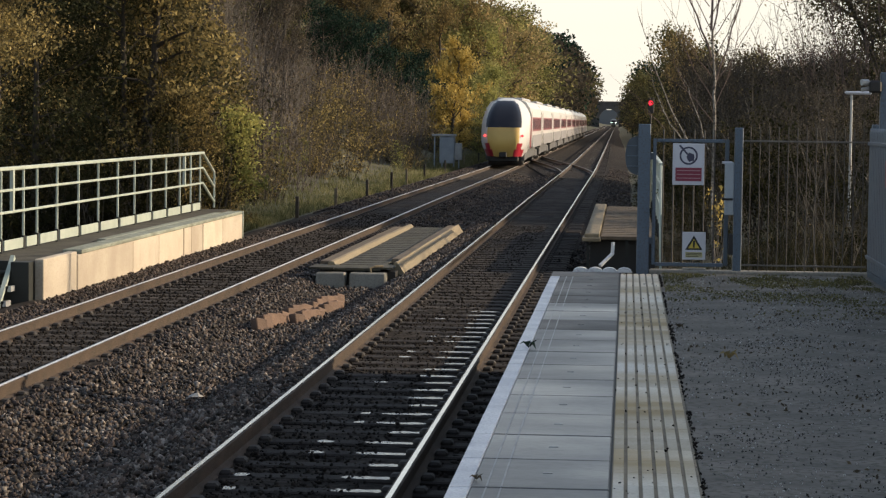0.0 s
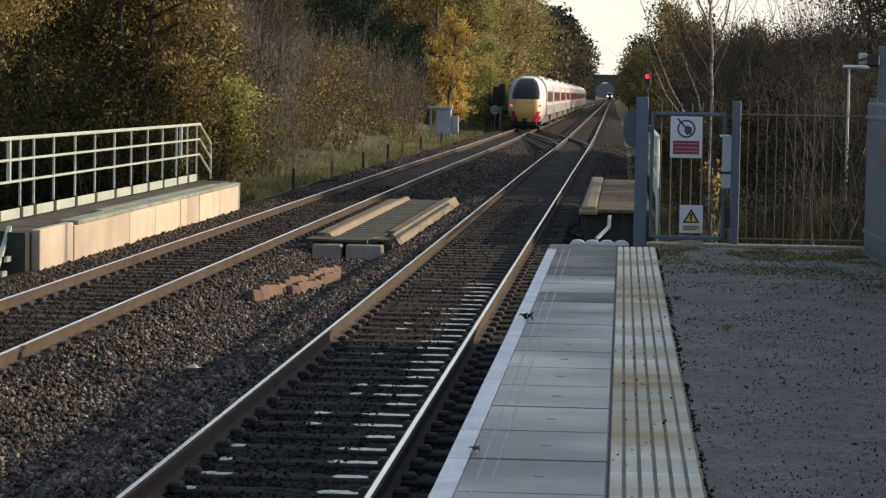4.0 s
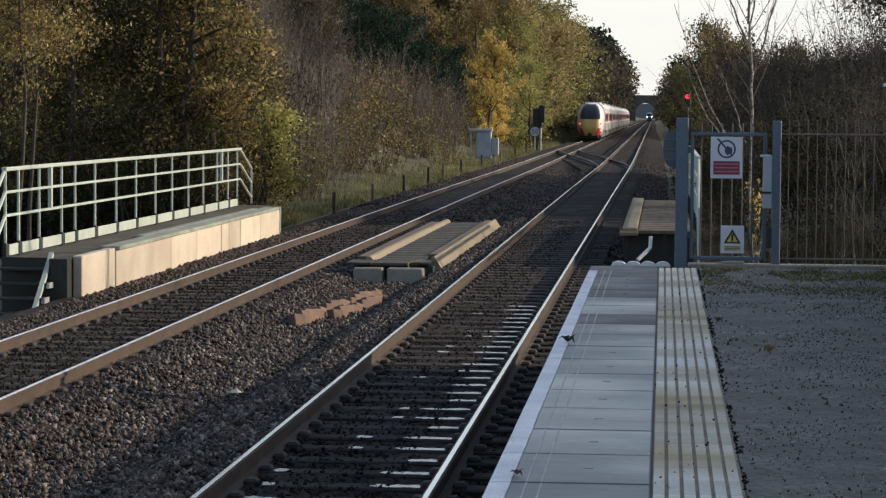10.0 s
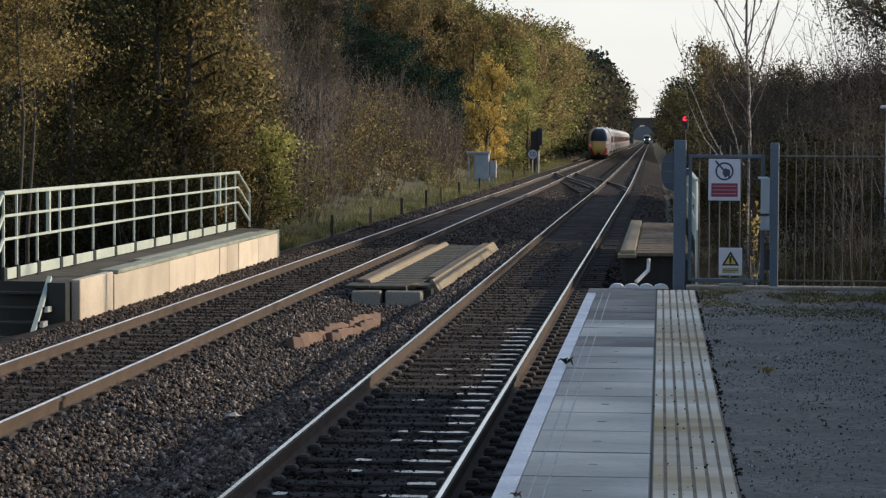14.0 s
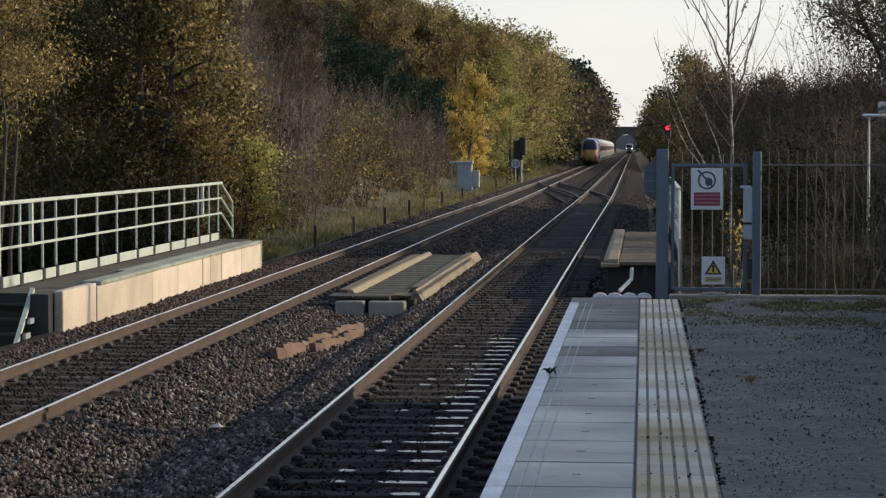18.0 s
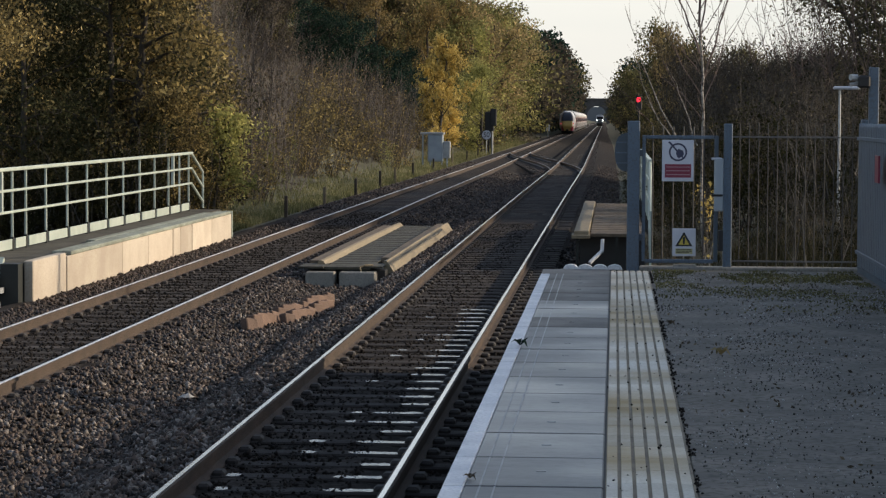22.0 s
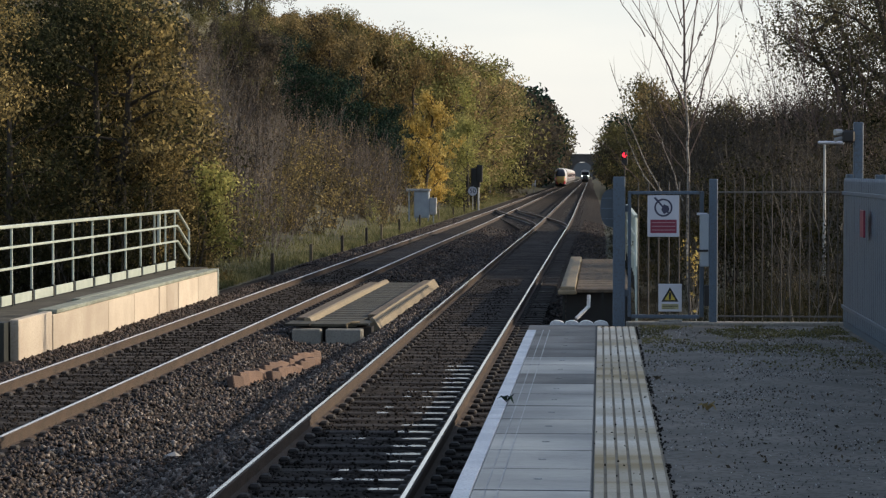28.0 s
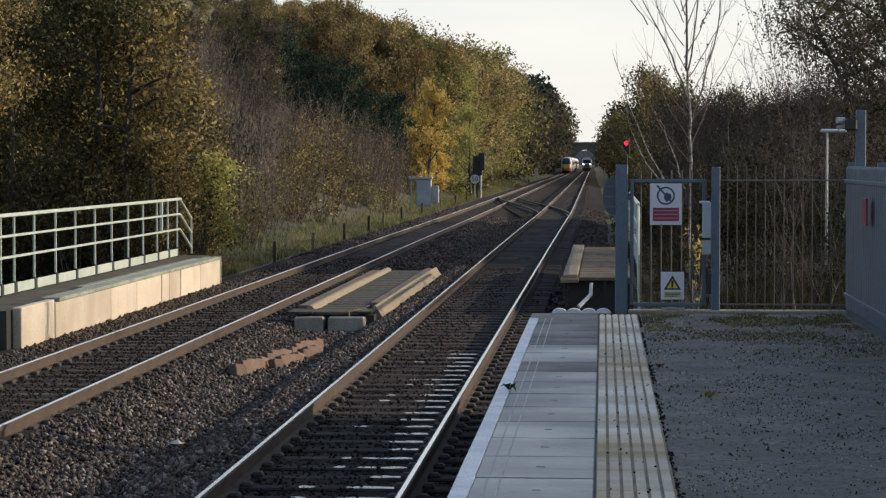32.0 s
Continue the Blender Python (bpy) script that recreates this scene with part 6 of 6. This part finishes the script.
    def bough(b, x0, h0, x1, h1, bow, r, twigs=6, thin=0.25):
        """A branch that bows outwards from (x0, h0) to its tip."""
        pts, y = [], 0.0
        for i in range(10):
            t = i / 9
            y += r2.normal(0, 0.025)
            pts.append((x0 + (x1 - x0) * t + bow * math.sin(math.pi * t) + r2.normal(0, 0.010), y, h0 + (h1 - h0) * t - z0 + r2.normal(0, 0.008)))
        b.tube(pts, [r * (1 - (1 - thin) * i / 9) for i in range(10)], 6, 0, cap=False)
        for k in range(twigs):
            i = int(r2.integers(2, 9))
            q = Vector(pts[i])
            out = (x1 - x0) + 0.25 * (1 if x1 > x0 else -1)
            limb(crown, r2, q, (out * r2.uniform(-0.4, 1.3), r2.normal(0, 0.3), abs(h1 - h0) * r2.uniform(0.5, 1.1)), r2.uniform(0.3, 0.85), max(0.004, r * 0.35), 5, 0.14, 3)

    bough(stem, 0.06, z0 - 0.2, -0.05, 2.1, -0.05, 0.027, 0, 0.9)
    bough(stem, -0.05, 2.1, -0.12, 4.0, 0.02, 0.0245, 3, 0.8)
    bough(crown, -0.12, 4.0, -0.22, 7.4, 0.02, 0.022, 8)
    bough(crown, -0.11, 3.55, -1.15, 5.6, 0.10, 0.019, 6)
    bough(crown, -0.75, 4.75, -1.62, 5.9, 0.02, 0.011, 4)
    bough(crown, -0.11, 3.7, 0.08, 6.2, 0.05, 0.016, 6)
    bough(crown, -0.06, 3.1, 0.50, 5.9, 0.12, 0.017, 6)
    bough(crown, 0.10, 4.7, 0.42, 5.6, 0.03, 0.008, 3)
    bough(crown, -0.16, 4.9, -0.62, 6.3, 0.03, 0.010, 4)
    bough(stem, -0.15, 2.05, -0.62, 3.35, 0.03, 0.014, 3)
    bough(stem, -0.30, 1.85, -1.32, 4.3, -0.10, 0.015, 5)
    bough(stem, -0.42, 2.0, -1.10, 3.4, -0.14, 0.013, 4)
    bough(crown, -0.86, 2.4, -1.35, 2.95, -0.03, 0.008, 2)
    bough(stem, 0.03, z0 + 0.1, 0.22, 1.6, 0.04, 0.016, 2)
    for k in range(14):
        side, h = (-1, 1)[k % 2], 2.5 + 0.19 * k
        x0 = -0.05 - 0.05 * (h - 2.1)
        bough(crown, x0, h, x0 + side * r2.uniform(0.3, 0.95), h + r2.uniform(1.0, 1.9), side * 0.08, 0.009, 4)
    part("trunk", stem, M["birch"], bt, "pale birch trunk and shoots")
    part("crown", crown, M["birch_twig"], bt, "thin brown branches")
    c = np.stack([r2.normal(0.17, 0.05, 26), r2.normal(0, 0.05, 26), r2.uniform(4.3, 5.5, 26) - z0], 1)
    v, f = leaf_cloud(r2, c, 0.02, 0.024)
    part("dead_leaves", fast_mesh("dead_leaves", v, f, M["leaf_brown"]), None, bt, "a few hanging dead leaves")
    yb = shrub("yellow_bush", "thin shoots with a few bright yellow leaves", 99, 1.3, 0.12, 3, 70, 0.04, M["leaf_yellow"], M["bark_pale"], 0.012, 4)
    plant(yb, 1.46, 39.5, 0.75, rng, -0.55, 1.1)
    plant(yb, 1.54, 39.7, 0.6, rng, -0.9)
    # masters were built out of sight: put them to use as further trees
    for k, o in enumerate([o for o in scene.objects if o.parent is None and o.location.z < -400]):
        y = 205 + (k * 37) % 80
        x = -34 - (k * 13) % 30
        o.location = (x, y, ground_z(x, y) - 0.3)
    # grass on the verge
    n = 60000
    y = 57 + 290 * rng.uniform(0, 1, n) ** 1.6
    x = -9.75 - np.abs(rng.normal(0, 1.3, n))
    x = x + np.array([drift(a) for a in y])
    z = np.array([ground_z(a, c) for a, c in zip(x, y)])
    hgt = rng.uniform(0.05, 0.22, n) * (1 + y / 250)
    ang = rng.uniform(0, 6.28, n)
    dx, dy, w = np.cos(ang), np.sin(ang), 0.016
    base = np.stack([x, y, z - 0.03], 1)
    side = np.stack([-dy * w, dx * w, np.zeros(n)], 1)
    tip = base + np.stack([dx * hgt * 0.45, dy * hgt * 0.45, hgt], 1)
    v = np.stack([base - side, base + side, tip], 1).reshape(-1, 3)
    tagged(new("verge_grass", fast_mesh("verge_grass", v, np.arange(3 * n).reshape(-1, 3), M["blade"])), "long dry grass on the verge", "grass", kind="stuff")
    n = 9000
    y, x = rng.uniform(26.5, 44, n), rng.uniform(1.3, 5.5, n)
    z = np.array([ground_z(a, c) for a, c in zip(x, y)])
    hgt = rng.uniform(0.1, 0.4, n)
    ang = rng.uniform(0, 6.28, n)
    dx, dy, w = np.cos(ang), np.sin(ang), 0.012
    base = np.stack([x, y, z - 0.03], 1)
    side = np.stack([-dy * w, dx * w, np.zeros(n)], 1)
    tip = base + np.stack([dx * hgt * 0.45, dy * hgt * 0.45, hgt], 1)
    v = np.stack([base - side, base + side, tip], 1).reshape(-1, 3)
    tagged(new("rough_grass", fast_mesh("rough_grass", v, np.arange(3 * n).reshape(-1, 3), M["blade_shaded"])), "rough grass behind the end fence", "grass", kind="stuff")


# ---- build ----
make_ground()
make_ballast()
make_platform()
make_gate()
make_fences()
make_left_walkway()
make_mid_walkway()
make_right_walkway()
make_lineside()
express = make_express()
local = make_local()
make_plants()
make_crossover()
make_oily_strip("ballast_near", NEAR_X, 0.0)
make_oily_strip("ballast_far", FAR_X, FAR_DROP)
make_track("track_near", NEAR_X, 0.0, "railway track beside the platform with polished rails", "steel_top")
make_track("track_far", FAR_X, FAR_DROP, "second railway track with rust-sided rails", "steel_far")
rng_stones = np.random.default_rng(2)
stone_heap("six_foot_stones", "loose grey-brown ballast stones between the tracks", rng_stones, 36000, -5.9, -3.1, 12.5, 60, 0.034, M["stone"])
stone_heap("pale_stones", "paler stones lying among the ballast", rng_stones, 8000, -5.7, -3.2, 16, 60, 0.034, M["stone_pale"])
stone_heap("far_six_foot_stones", "loose ballast stones between the tracks further off", rng_stones, 7000, -5.9, -3.1, 58, 125, 0.05, M["stone"])
stone_heap("four_foot_stones", "dark ballast stones between the rails", rng_stones, 11500, -2.95, -1.85, 12, 60, 0.021, M["stone_dark"])
stone_heap("far_track_stones", "dark ballast stones between the far rails", rng_stones, 12500, -7.55, -6.05, 21, 70, 0.024, M["stone_dark"])
stone_heap("cess_stones", "ballast stones beside the far track", rng_stones, 11000, -8.56, -7.7, 27, 75, 0.036, M["stone"])
stone_heap("far_cess_stones", "ballast stones beside the far track further off", rng_stones, 5000, -9.3, -7.7, 72, 150, 0.05, M["stone"])
stone_heap("near_cess_stones", "ballast stones beside the near track further off", rng_stones, 5500, -0.95, 0.5, 46, 140, 0.045, M["stone"])
stone_heap("platform_foot_stones", "dark ballast stones beside the platform", rng_stones, 3000, -1.45, -0.85, 14, 50, 0.03, M["stone_dark"])


# ---- movement ----
def line_pose(cx, dz, y, turn=0.0):
    return pose(cx + SWING * (y - BEND), y, dz + FALL * (y - 80.0), math.degrees(math.atan(FALL)), 0, math.degrees(math.atan(-SWING)) + turn)


def motions():
    rows = []
    for t in range(0, 33, 2):
        rows.append((float(t), line_pose(FAR_X, FAR_DROP, 136 + 9.4 * t + 0.14 * t * t)))
    walk(express, rows)
    rows = []
    for t in range(0, 33, 2):
        rows.append((float(t), line_pose(NEAR_X, 0.0, 1230 - 16.6 * t)))
    walk(local, rows)


motions()
